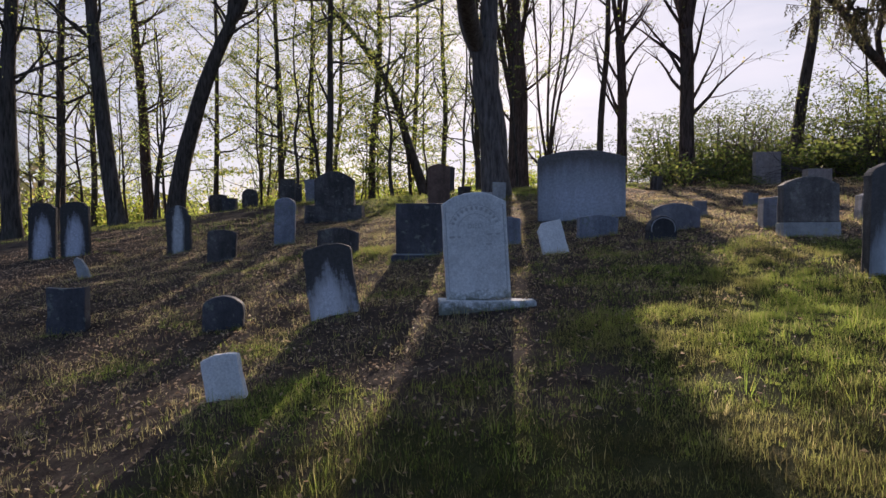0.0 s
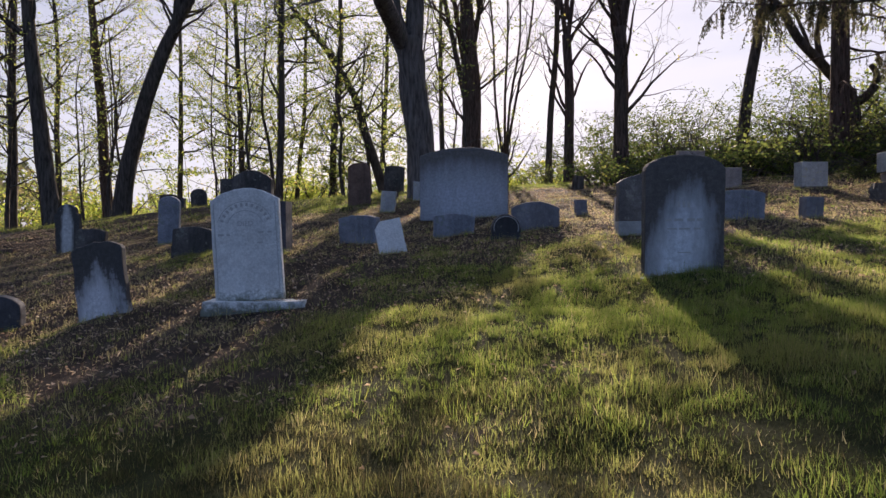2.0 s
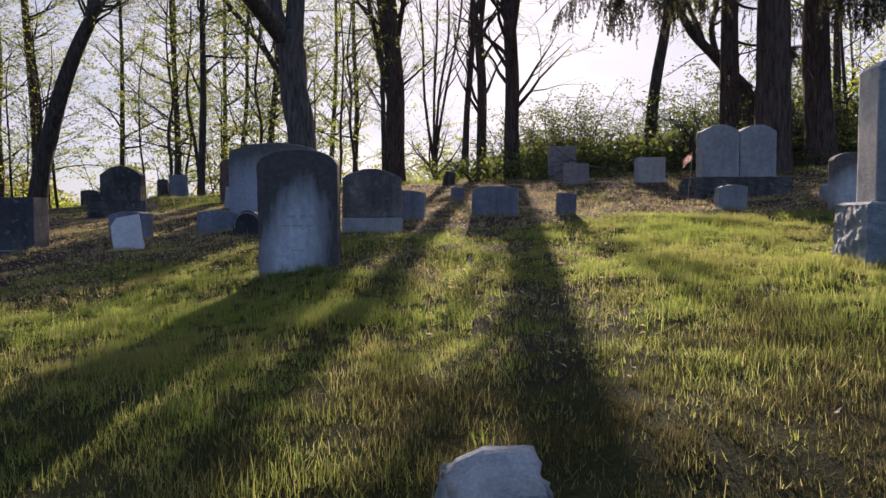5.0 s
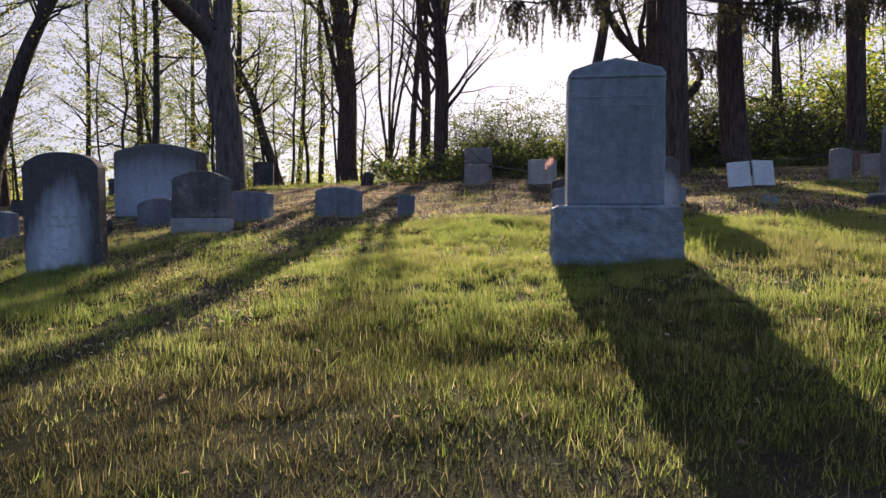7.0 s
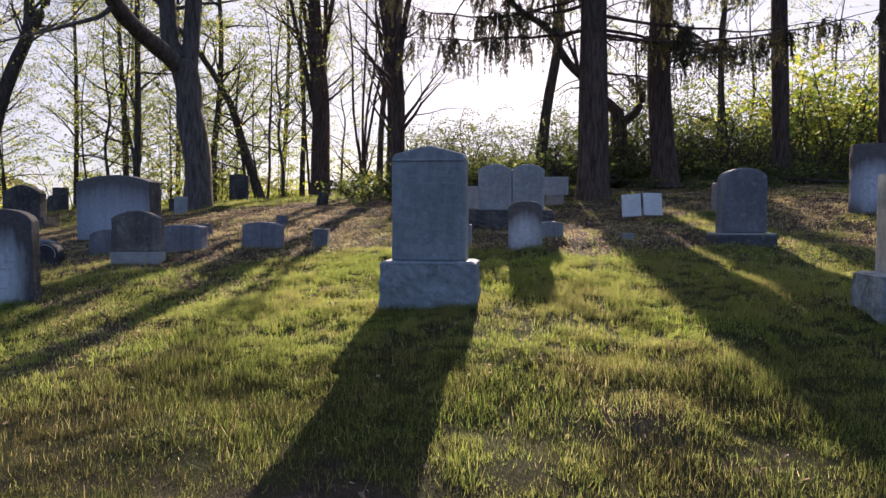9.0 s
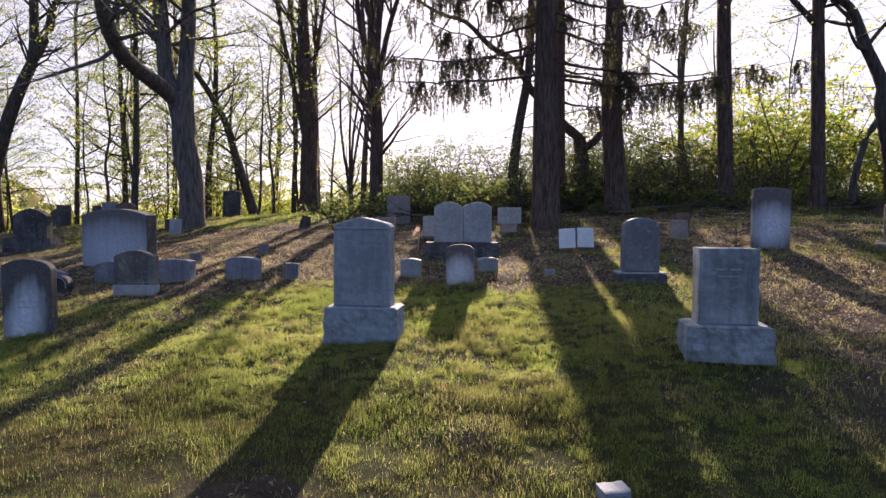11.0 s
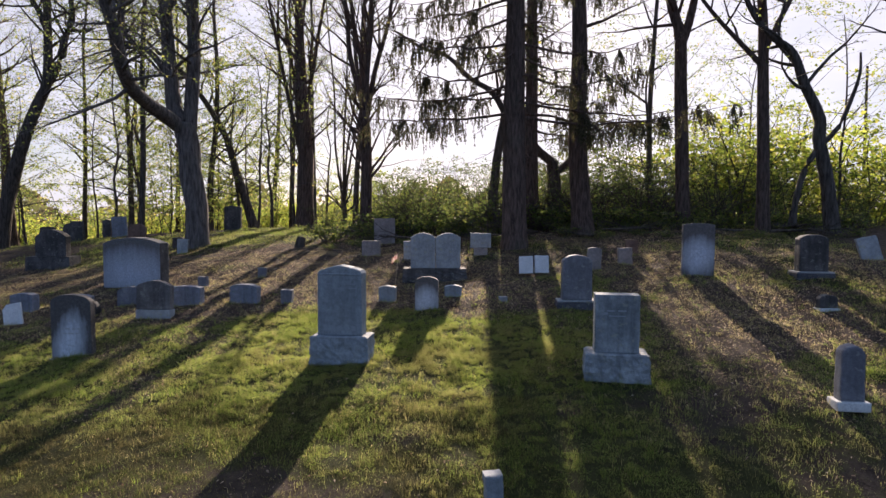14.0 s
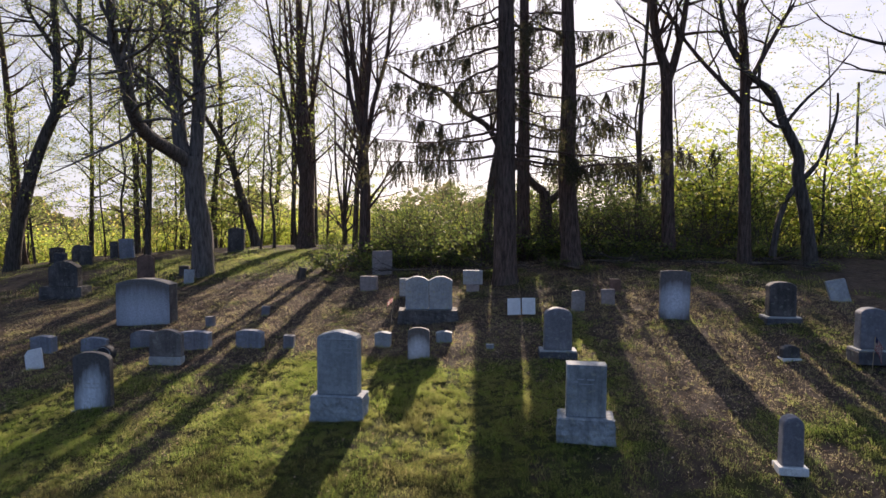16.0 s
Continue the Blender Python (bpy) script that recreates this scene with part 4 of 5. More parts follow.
q, s = w.trunk([(0.02, 0, 1.9), (0.35, -0.1, 2.15), (0.62, -0.1, 2.45), (0.66, -0.1, 2.8), (0.5, -0.1, 3.05)], 0.15, 0.07, 3, 8, 1.0)
put_tree(w, 8.0, 18.0, "thick tree with a long sweeping limb and a broken stub")
LBL = "slender bare woodland tree with sparse young spring leaves"
LBL_LEAN = "leaning dark woodland tree with sparse spring leaves"
# forked tree beside the wide monument
w = Wood(101)
p, r = w.trunk([(0, 0, -0.3), (-0.04, 0, 1.0), (-0.2, 0, 2.4), (-0.3, 0, 3.4), (-0.38, 0, 4.1)], 0.37, 0.34, 4, 16, 1.3)
for ctrl, a, b in (([(-0.42, 0, 3.8), (-0.64, -0.5, 4.15), (-0.93, -2.2, 4.68), (-0.83, -3.3, 5.31), (-0.66, -4.0, 6.18), (-0.73, -4.4, 6.89), (-0.58, -4.8, 7.87), (-0.8, -5.2, 10.0)], 0.25, 0.10),
                   ([(-0.4, 0, 3.7), (-0.74, 0, 4.67), (-0.86, 0, 5.9), (-0.94, 0, 7.5), (-1.15, 0, 8.9), (-1.6, 0, 10.5)], 0.27, 0.15),
                   ([(-0.93, 0, 5.7), (-1.33, 0, 6.28), (-1.83, 0, 6.68), (-2.23, 0, 6.92), (-2.42, 0, 7.69), (-2.5, 0, 9.0)], 0.12, 0.05),
                   ([(-0.28, 0, 3.6), (-0.14, 0.1, 5.48), (-0.12, 0.1, 7.5), (-0.22, 0.1, 9.5), (-0.3, 0.1, 12)], 0.25, 0.14)):
    q, s = w.trunk(ctrl, a, b, 3, 11, 1.0)
    w.branch(q, s, 6, 0, 3, 1.8, 0.05, 0.3)
put_tree(w, -4.15, 16.5, "large forked tree with grey bark and budding limbs", BARK_GREY)
# leaning trees
w = Wood(102)
p, r = w.trunk([(0, 0, -0.3), (0.35, 0, 2.0), (1.0, 0, 4.3), (1.86, 0, 6.4), (2.29, 0, 7.5), (2.38, 0, 9.6), (2.25, 0, 12.2), (1.9, 0, 16)], 0.33, 0.10, 3, 12, 1.3)
w.branch(p, r, 12, 0, 3, 1.8, 0.052, 0.45)
q, s = w.trunk([(2.3, 0, 7.3), (2.94, 0, 8.5), (3.09, 0, 9.3), (3.45, 0, 10.1), (3.4, 0, 11.4), (3.6, 0, 14)], 0.2, 0.08, 3, 9, 1.0)
w.branch(q, s, 5, 0, 3, 1.8, 0.065, 0.3)
q, s = w.trunk([(2.36, 0, 9.5), (1.9, 0, 10.6), (1.2, 0, 11.6), (0.9, 0, 13)], 0.13, 0.05, 3, 8, 1.0)
w.branch(q, s, 4, 0, 3, 1.8, 0.065, 0.3)
put_tree(w, -15.6, 23.3, LBL_LEAN)
w = Wood(103)
p, r = w.trunk([(0, 0, -0.3), (-0.5, 0, 1.4), (-1.1, 0, 3.2), (-1.6, 0, 5.0), (-3.0, 0, 7.3), (-4.8, 0, 9.6), (-5.6, 0, 12)], 0.27, 0.07, 3, 10, 1.2)
w.branch(p, r, 11, 0, 3, 1.4, 0.09, 0.3)
put_tree(w, -6.2, 30.0, LBL_LEAN)


def vase(seed, r0, fork, stems, height, leaf, fine=1.0, leader=0.0):
    """A bole that splits into stems rising steeply, with many fine upright twigs."""
    w = Wood(seed)
    g = w.rng
    w.spread, w.rise, w.thin = (0.45, 1.0), 0.16, 0.65 * fine
    top = (g.uniform(-0.1, 0.1) - 0.25 * (leader > 0), 0, fork)
    q, s = w.trunk([(0, 0, -0.3), (g.uniform(-0.06, 0.06), 0, fork * 0.5), top], r0, r0 * (0.72 if leader else 0.8), 5, 12, 1.4)
    w.branch(q, s, 4, 0, 3, leaf, 0.06, 0.35)
    if leader:
        q, s = w.trunk([top, (top[0] - 0.1, 0.1, 0.5 * (fork + leader)), (top[0] - 0.3, 0.1, leader)], r0 * 0.7, 0.05, 4, 9, 1.0)
        w.branch(q, s, 7, 0, 3, leaf, 0.06, 0.05)
    for z, dx, dy in stems:
        c = [(top[0] * z / fork, 0, z - 0.25)]
        for k in range(1, 5):
            t = k / 4
            c.append((top[0] + dx * t ** 0.8 + g.uniform(-0.12, 0.12), dy * t ** 0.8 + g.uniform(-0.12, 0.12), z + (height - z) * t))
        q, s = w.trunk(c, r0 * (0.3 if leader else 0.5), 0.025, 3, 8, 1.0)
        w.branch(q, s, 7, 0, 3, leaf, 0.06, 0.2)
    return w


# trees whose short boles split into many rising stems
put_tree(vase(104, 0.42, 6.8, [(3.2, -1.9, -0.3), (4.6, 1.4, 0.3), (5.4, 0.5, -0.5), (4.3, -1.1, 0.6)], 14, 0.9, 1.0, 15), -2.5, 25.3, "tall reddish tree splitting into steep rising stems", BARK_RED)
put_tree(vase(107, 0.215, 4.3, [(4.1, -0.6, 0.2), (4.1, 0.4, -0.2), (3.9, 1.4, 0.1), (4.6, -1.3, 0.3)], 11, 0.25, 0.9), 1.35, 17.6, "slender reddish tree fanning into fine rising stems", BARK_RED)
put_tree(vase(108, 0.18, 5.2, [(5.2, -0.8, 0.2), (5.0, 0.7, -0.2), (6.0, 0.1, 0.4)], 13, 0.3, 0.7), 0.75, 22.0, "slender reddish tree fanning into fine rising stems", BARK_RED)
put_tree(vase(109, 0.13, 1.2, [(1.2, -0.9, 0.2), (1.0, 0.9, -0.2), (1.4, 0.1, 0.4), (1.6, 1.6, 0.2)], 12, 0.5, 0.7), -0.9, 27.2, "many-stemmed slim tree with fine rising twigs")
# crooked tree at the hedge
w = Wood(105)
p, r = w.trunk([(0.5, 0, -0.3), (0.48, 0, 0.4), (0.34, 0, 1.4), (0.03, 0, 2.8), (0.05, 0, 3.4), (-0.44, 0, 4.4), (-0.65, 0, 5.0), (-0.94, 0, 5.5), (-1.5, 0, 5.9), (-2.2, 0, 6.8), (-2.6, 0, 8.5)], 0.23, 0.06, 3, 10, 1.3)
w.thin = 0.6
w.branch(p, r, 10, 0, 3, 0.6, 0.06, 0.45)
q, s = w.trunk([(0.07, 0, 2.6), (0.61, 0, 3.2), (0.95, 0, 4.0), (1.19, 0, 4.8), (1.19, 0, 5.4)], 0.09, 0.03, 3, 7, 1.0)
q, s = w.trunk([(-0.7, 0, 0.3), (-0.62, 0, 0.95), (-0.37, 0, 1.9), (0.04, 0, 2.6)], 0.10, 0.08, 3, 7, 1.2)
put_tree(w, 15.3, 14.4, "crooked tree with twisting stems at the hedge")
# tree with spreading side limbs beside the hedge
w = Wood(110)
w.thin = 0.55
p, r = w.trunk([(0, 0, -0.3), (-0.05, 0, 3.15), (-0.12, 0, 5.6), (-0.22, 0, 7.2), (-0.35, 0, 9), (-0.2, 0, 12)], 0.20, 0.08, 3, 10, 1.3)
w.branch(p, r, 10, 0, 3, 1.0, 0.06, 0.4)
for c in ([(-0.11, 0, 5.0), (-0.83, -0.1, 5.66), (-1.7, -0.2, 6.5), (-2.4, -0.3, 7.3), (-3.0, -0.4, 8.4)], [(-0.08, 0, 5.5), (0.62, 0.1, 6.87), (1.15, 0.2, 7.78), (1.6, 0.3, 8.5), (2.0, 0.3, 10)]):
    q, s = w.trunk(c, 0.09, 0.03, 3, 8, 1.0)
    w.branch(q, s, 4, 0, 3, 1.0, 0.06, 0.25)
put_tree(w, 13.9, 14.8, "tree with spreading side limbs beside the hedge", BARK_RED)
w = Wood(111)
w.thin = 0.6
p, r = w.trunk([(0, 0, -0.3), (-0.13, 0, 3.8), (-0.2, 0, 6.1), (-0.48, 0, 7.1), (-0.71, 0, 8.7), (-0.8, 0, 12)], 0.23, 0.11, 3, 11, 1.3)
w.branch(p, r, 10, 0, 3, 0.5, 0.06, 0.45)
q, s = w.trunk([(-0.18, 0, 5.9), (0.17, 0, 7.1), (0.43, 0, 8.7), (0.7, 0, 12)], 0.15, 0.06, 3, 9, 1.0)
w.branch(q, s, 5, 0, 3, 0.5, 0.06, 0.3)
put_tree(w, 11.9, 16.0, "straight tree forking high into two stems", BARK_RED)

TREES = [  # x, y, radius, lean, bow, leaf, seed, low
    (-19.4, 20.0, 0.30, 0.0, 0.1, 0.5, 1, 0.2), (-24.5, 34.0, 0.18, 0.0, 0.2, 1.0, 2, 0.15), (-16.0, 20.0, 0.27, -0.07, -0.25, 0.6, 3, 0.3),
    (-19.4, 29.8, 0.27, -0.08, 0.2, 0.8, 4, 0.2), (-13.4, 30.8, 0.16, -0.05, 0.2, 1.6, 5, 0.12), (-9.0, 30.8, 0.18, 0.02, 0.2, 1.2, 6, 0.15),
    (-5.5, 35.0, 0.17, -0.01, 0.2, 1.2, 7, 0.15), (-3.6, 33.0, 0.16, -0.02, 0.1, 0.8, 8, 0.2), 
    (0.2, 23.0, 0.13, 0.05, 0.0, 1.0, 10, 0.2), 
    (-17.7, 33.6, 0.15, 0.02, 0.1, 1.0, 14, 0.15), (8.4, 15.0, 0.33, -0.02, 0.0, 0.25, 15, 0.35),
    (5.9, 20.4, 0.2, 0.09, 0.15, 1.6, 18, 0.25),
    (-10.2, 25.1, 0.15, 0.03, 0.1, 1.2, 19, 0.15), (-21.5, 26.0, 0.2, 0.03, 0.1, 0.9, 20, 0.15),
    (-27.5, 30.0, 0.2, 0.0, 0.2, 1.0, 22, 0.15), (-13.0, 36.0, 0.16, 0.0, 0.1, 1.2, 23, 0.15), (19.5, 15.5, 0.22, -0.08, 0.2, 1.0, 24, 0.25),
    (-30.0, 38.0, 0.2, 0.02, 0.2, 1.2, 25, 0.15), (-16.5, 38.0, 0.15, -0.02, 0.2, 1.2, 26, 0.15), (-22.5, 22.0, 0.2, 0.02, 0.15, 0.7, 27, 0.25),
    (-7.5, 38.0, 0.18, 0.03, 0.2, 1.2, 29, 0.15), (-11.5, 33.5, 0.13, 0.05, 0.2, 1.4, 30, 0.12),
    (22.0, 19.0, 0.2, -0.02, 0.2, 1.2, 31, 0.2), (12.3, 21.0, 0.13, 0.01, 0.15, 0.9, 32, 0.25),
]
for x, y, rr, ln, bw, lf, sd, lo in TREES:
    tall = 18.0 if y > 24 else 15.0
    put_tree(woodland(200 + sd, rr, tall, ln, bw, lf * (0.5 if -1.5 < x < 8 else 0.8 if x > 8 else 2.0) * (1.7 if sd in (5, 6, 19, 30) else 1), 0.076 if sd in (5, 6, 19, 30) else 0.064, lo + 0.06, thin=0.8 if -1.5 < x < 8 else 0.55 if x > 8 else 1.25 if x < -15 else 1.0), x, y, LBL, BARK_RED if sd in (4, 15) else BARK)


# ---- spruces with hanging twigs ----
def bough(w, q, d, L, sag, lift, thick, dense):
    """A sagging bough: bare arm with an upturned end, forked side shoots, and limp twigs that hang straight down."""
    g = w.rng
    m = 14
    side = Vector((-d.y, d.x, 0))
    bend = g.uniform(-0.3, 0.3)
    arm, kink = [], Vector()
    for k in range(m + 1):
        t = k / m
        kink += Vector((g.gauss(0, 0.03), g.gauss(0, 0.03), g.gauss(0, 0.035)))
        arm.append(q + d * (L * t) + side * (bend * t * t * L) + kink * min(1.0, 3 * t) + Vector((0, 0, L * (-sag * math.sin(min(t * 2.2, 3.0)) + lift * t ** 2.5))))
    w.tube(arm, [max(thick * (1 - t / (m + 1.0)), 0.006) for t in range(m + 1)], 5)
    lines = [(arm[k], arm[k + 1], k / m) for k in range(2, m)]
    for s in range(int(2 + L * dense)):
        k = g.randrange(4, m)
        e = (side * (g.choice((-1, 1)) * g.uniform(0.5, 1.0)) + d * g.uniform(0.2, 0.9) + Vector((0, 0, g.uniform(-0.25, 0.15)))).normalized()
        c, ln = arm[k], g.uniform(0.35, 1.0) * (1.15 - 0.5 * k / m)
        shoot = [c]
        for n in range(4):
            e = (e + Vector((g.uniform(-0.12, 0.12), g.uniform(-0.12, 0.12), -0.12))).normalized()
            shoot.append(shoot[-1] + e * (ln / 4))
        w.tube(shoot, [0.013, 0.011, 0.009, 0.007, 0.004], 4)
        lines += [(a, b, 0.8) for a, b in zip(shoot, shoot[1:])]
    for a, b, t in lines:
        clump = g.random()
        if clump < 0.36:
            continue
        for s in range(int(dense * 2.3 * clump * (0.6 + 0.6 * t) + g.random())):
            c = a.lerp(b, g.random())
            sd = Vector((g.uniform(-0.7, 0.7), g.uniform(-0.7, 0.7), g.uniform(-0.7, 0.0))).normalized()
            ln = g.uniform(0.1, 0.62) ** 1.2 * (0.45 + 1.1 * clump)
            tw = [c]
            for e in range(4):
                sd = (sd + Vector((g.uniform(-0.12, 0.12), g.uniform(-0.12, 0.12), -0.75))).normalized()
                tw.append(tw[-1] + sd * (ln / 4))
            w.tube(tw, [0.006, 0.005, 0.005, 0.004, 0.003], 3)
            for e in range(int(5 + ln * 60)):
                u = g.random() ** 0.7 * 3.99
                w.leaf(tw[int(u)].lerp(tw[int(u) + 1], u % 1), 0.06, 0.9, 0.16)


def spruce(seed, x, y, r0, low, n, reach, label, chosen=()):
    w = Wood(seed)
    g = w.rng
    H = 17.0
    pts, rad = w.trunk([(0, 0, -0.3), (0.02, 0, 4), (-0.03, 0, 9), (0, 0, H)], r0, r0 * 0.4, 4, 16, 1.25)
    for a, z, L, sag, lift in chosen:
        a = math.radians(a)
        bough(w, Vector((0, 0, z)), Vector((math.cos(a), math.sin(a), 0)), L, sag, lift, 0.045, 2.7)
    for j in range(n):
        z = low + (H * 0.72 - low) * (j + g.random()) / n
        a = g.uniform(0, 6.28)
        L = reach * g.uniform(0.4, 1.0) * (1 - 0.3 * z / H)
        bough(w, Vector((0, 0, z)), Vector((math.cos(a), math.sin(a), 0)), L, g.uniform(0.02, 0.2), g.uniform(0.0, 0.2), 0.034, 1.5)
    for j in range(30):
        p = Vector((0, 0, g.uniform(2.2, 8.5)))
        az = g.uniform(0, 6.28)
        d = Vector((math.cos(az), math.sin(az), g.uniform(-0.2, 0.35))).normalized()
        L, line = g.uniform(0.6, 2.8), [p.copy()]
        for k in range(6):
            d = (d + Vector((g.gauss(0, 0.14), g.gauss(0, 0.14), g.gauss(-0.13, 0.12)))).normalized()
            p = p + d * (L / 6)
            line.append(p.copy())
        w.tube(line, [0.024, 0.02, 0.016, 0.012, 0.009, 0.006, 0.003], 4)
        for k in range(g.randrange(1, 5)):
            c = line[g.randrange(2, 6)]
            e = c + Vector((g.uniform(-0.4, 0.4), g.uniform(-0.4, 0.4), g.uniform(-0.5, 0.05)))
            w.tube([c, c.lerp(e, 0.5) + Vector((0, 0, 0.04)), e], [0.008, 0.006, 0.003], 3)
    return w.finish("spruce_tree", label, BARK_RED, NEEDLE, pose(x, y, lie1(x, y)), "spruces")


spruce(301, 6.0, 12.7, 0.35, 5.2, 22, 4.6, "tall spruce with dark trunk and sagging needled branches",
       [(180, 5.0, 3.9, 0.17, 0.24), (168, 4.5, 4.4, 0.12, 0.10), (192, 5.6, 3.4, 0.14, 0.16), (176, 4.3, 2.6, 0.14, 0.0), (185, 6.3, 2.6, 0.22, 0.05), (175, 7.6, 3.4, 0.20, -0.1),
        (160, 6.8, 3.6, 0.10, 0.0), (176, 3.7, 4.6, 0.06, 0.0), (200, 8.4, 4.0, 0.16, 0.0), (0, 3.6, 5.6, 0.07, 0.08), (-6, 4.0, 5.4, 0.09, 0.09), (7, 3.7, 4.6, 0.05, 0.0), (-3, 4.8, 3.6, 0.13, 0.2), (10, 5.6, 4.2, 0.12, 0.24), (15, 7.4, 3.4, 0.12, 0.05)])
spruce(302, 7.05, 17.0, 0.26, 4.6, 8, 2.4, "slim spruce beside the larger one with drooping branches", [(5, 4.4, 3.2, 0.1, 0.3), (-10, 3.4, 2.8, 0.1, 0.05)])


# thin saplings between the trees
rngs = random.Random(9)
SAP = [woodland(500 + k, 0.05 + 0.012 * k, 8.0, 0.02 * (k - 1), 0.25, 10.0, 0.07, 0.2, top=2, thin=0.7) for k in range(4)]
SAPS = [s.finish("sapling", "thin young sapling with fresh yellow-green leaves", BARK, LEAF, pose(0, 0, 0), "saplings") for s in SAP]
spots = [(-24 + 0.9 * k + rngs.uniform(-0.4, 0.4), 27 + rngs.uniform(-3, 9)) for k in range(25)] + [(10.5 + 2.2 * k + rngs.uniform(-0.4, 0.4), 20.5 + rngs.uniform(-1, 5)) for k in range(5)]
for k, (x, y) in enumerate(spots):
    m = pose(x, y, lie1(x, y), 0, 0, rngs.uniform(0, 360))
    if k < 4:
        SAPS[k].matrix_world = m
    else:
        copy_thing(SAPS[k % 4], m)


# ---- bushes and undergrowth ----
def bush(seed, height, spread, leaves, size, leafm, label, name="bush", stems=9):
    """Arching stems that carry flat, layered sprays of leaves."""
    w = Wood(seed)
    g = w.rng
    sprays = []
    for k in range(stems):
        a, o = g.uniform(0, 6.28), g.uniform(0.1, 1.0)
        out = Vector((math.cos(a), math.sin(a), 0))
        d = (out * (o * 0.5) + Vector((0, 0, 1))).normalized()
        p = Vector((g.uniform(-0.25, 0.25) * spread, g.uniform(-0.25, 0.25) * spread, -0.1))
        pts, rad = [p.copy()], [0.024]
        L = height * g.uniform(0.65, 1.05)
        for s in range(6):
            d = (d + out * (0.07 * s * o) + Vector((g.uniform(-0.22, 0.22), g.uniform(-0.22, 0.22), g.uniform(-0.16, 0.06)))).normalized()
            p = p + d * (L / 6)
            pts.append(p.copy())
            rad.append(0.024 * (1 - s / 7))
            for b in range(2 if s else 1):
                e = Vector((g.uniform(-1, 1), g.uniform(-1, 1), g.uniform(-0.15, 0.3))).normalized()
                ln = g.uniform(0.2, 0.5) * spread * (1 - 0.07 * s)
                q = p + e * ln + Vector((0, 0, g.uniform(-0.1, 0.05)))
                w.tube([p.copy(), q], [0.008, 0.003], 3)
                sprays.append((p.copy(), q, ln))
        w.tube(pts, rad, 4)
    weight = [n * (0.25 + g.random()) for _, _, n in sprays]
    for p, q, ln in g.choices(sprays, weight, k=leaves):
        c = p.lerp(q, g.uniform(0.2, 1.15))
        w.leaf(c + Vector((g.gauss(0, 0.3 * ln), g.gauss(0, 0.3 * ln), g.gauss(0, 0.1 * ln))), size)
    ob = thing(name, label, "bush", pose(0, 0, 0), "hedge bushes")
    part("stem", mesh_of("stem", w.v, w.f, BARK), BARK, ob)
    part("foliage", mesh_of("foliage", w.lv, w.lf, leafm), leafm, ob)
    return ob


rngb = random.Random(77)
G1 = bush(401, 2.6, 1.9, 1200, 0.08, LEAF_GREEN, "dense green hedge bush with fresh leaves")
G2 = bush(402, 3.4, 2.4, 1350, 0.085, LEAF_GREEN, "tall green hedge bush with fresh leaves")
Y1 = bush(403, 2.4, 2.0, 1200, 0.14, LEAF_YELLOW, "sunlit yellow-green bush behind the trees")
Y2 = bush(404, 3.6, 2.4, 1500, 0.14, LEAF_YELLOW, "tall sunlit yellow-green bush behind the trees")
B1 = bush(405, 1.1, 1.5, 600, 0.10, LEAF_GREEN, "low dark bramble bush under the trees")


def set_bush(ob, x, y, s, first):
    m = pose(x, y, lie1(x, y) - 0.05, 0, 0, rngb.uniform(0, 360)) @ Matrix.Scale(s, 4)
    if first:
        ob.matrix_world = m
        return ob
    c = copy_thing(ob, m)
    c.scale = (s, s, s)
    return c


def scatter(src, spots):
    used = set()
    for x, y, s in spots:
        k = rngb.randrange(len(src))
        set_bush(src[k], x, y, s, k not in used)
        used.add(k)
    for k, o in enumerate(src):
        if k not in used:
            x, y, s = spots[k % len(spots)]
            set_bush(o, x + 0.7, y + 0.6, s, True)


D1 = bush(406, 2.4, 1.9, 420, 0.07, LEAF_GREEN, "dark tangled bush of dead stems and few leaves", stems=20)
scatter([D1], [((3.0, 5.6, 7.6, 8.8, 9.9, 10.9, 12.0, 13.2)[k] + rngb.uniform(-0.3, 0.3), 16.8 + rngb.uniform(-0.6, 1.2), rngb.uniform(0.75, 1.1)) for k in range(8)])
scatter([G1, G2], [(2.6, 18.4, 0.8), (3.6, 18.8, 0.85), (14.6, 19.0, 1.15), (16.2, 19.6, 1.25)] + [(-0.8 + 0.8 * k + rngb.uniform(-0.3, 0.3), 20.5 + rngb.uniform(-0.8, 1.6), rngb.uniform(0.3, 0.5)) for k in range(5)] + [(1.2 + 1.0 * k + rngb.uniform(-0.3, 0.3), 25.5 + rngb.uniform(-1.5, 2.0), rngb.uniform(0.85, 1.25)) for k in range(9)] + [(3.0 + 1.35 * k + rngb.uniform(-0.5, 0.5), 17.6 + rngb.uniform(-0.8, 1.6), rngb.uniform(0.42, 1.0)) for k in range(12)]
        + [(8.0 + 0.95 * k + rngb.uniform(-0.3, 0.3), 18.4 + rngb.uniform(-0.6, 0.8), rngb.uniform(0.75, 1.0)) for k in range(6)]
        + [(2.0 + 1.8 * k + rngb.uniform(-0.5, 0.5), 20.5 + rngb.uniform(-0.8, 1.6), rngb.uniform(0.6, 1.12) * (1.08 if k > 5 else 0.85)) for k in range(12)])
G3 = bush(407, 3.0, 2.6, 1300, 0.14, LEAF_GREEN, "dense leafy thicket bush behind the hedge", stems=11)
scatter([G3], [(9.0, 21.6, 1.15), (11.8, 21.4, 1.15)] + [(2.0 + 1.9 * k + rngb.uniform(-0.7, 0.7), 22.0 + rngb.uniform(-1.2, 1.6), rngb.uniform(0.5, 1.15)) for k in range(10)])
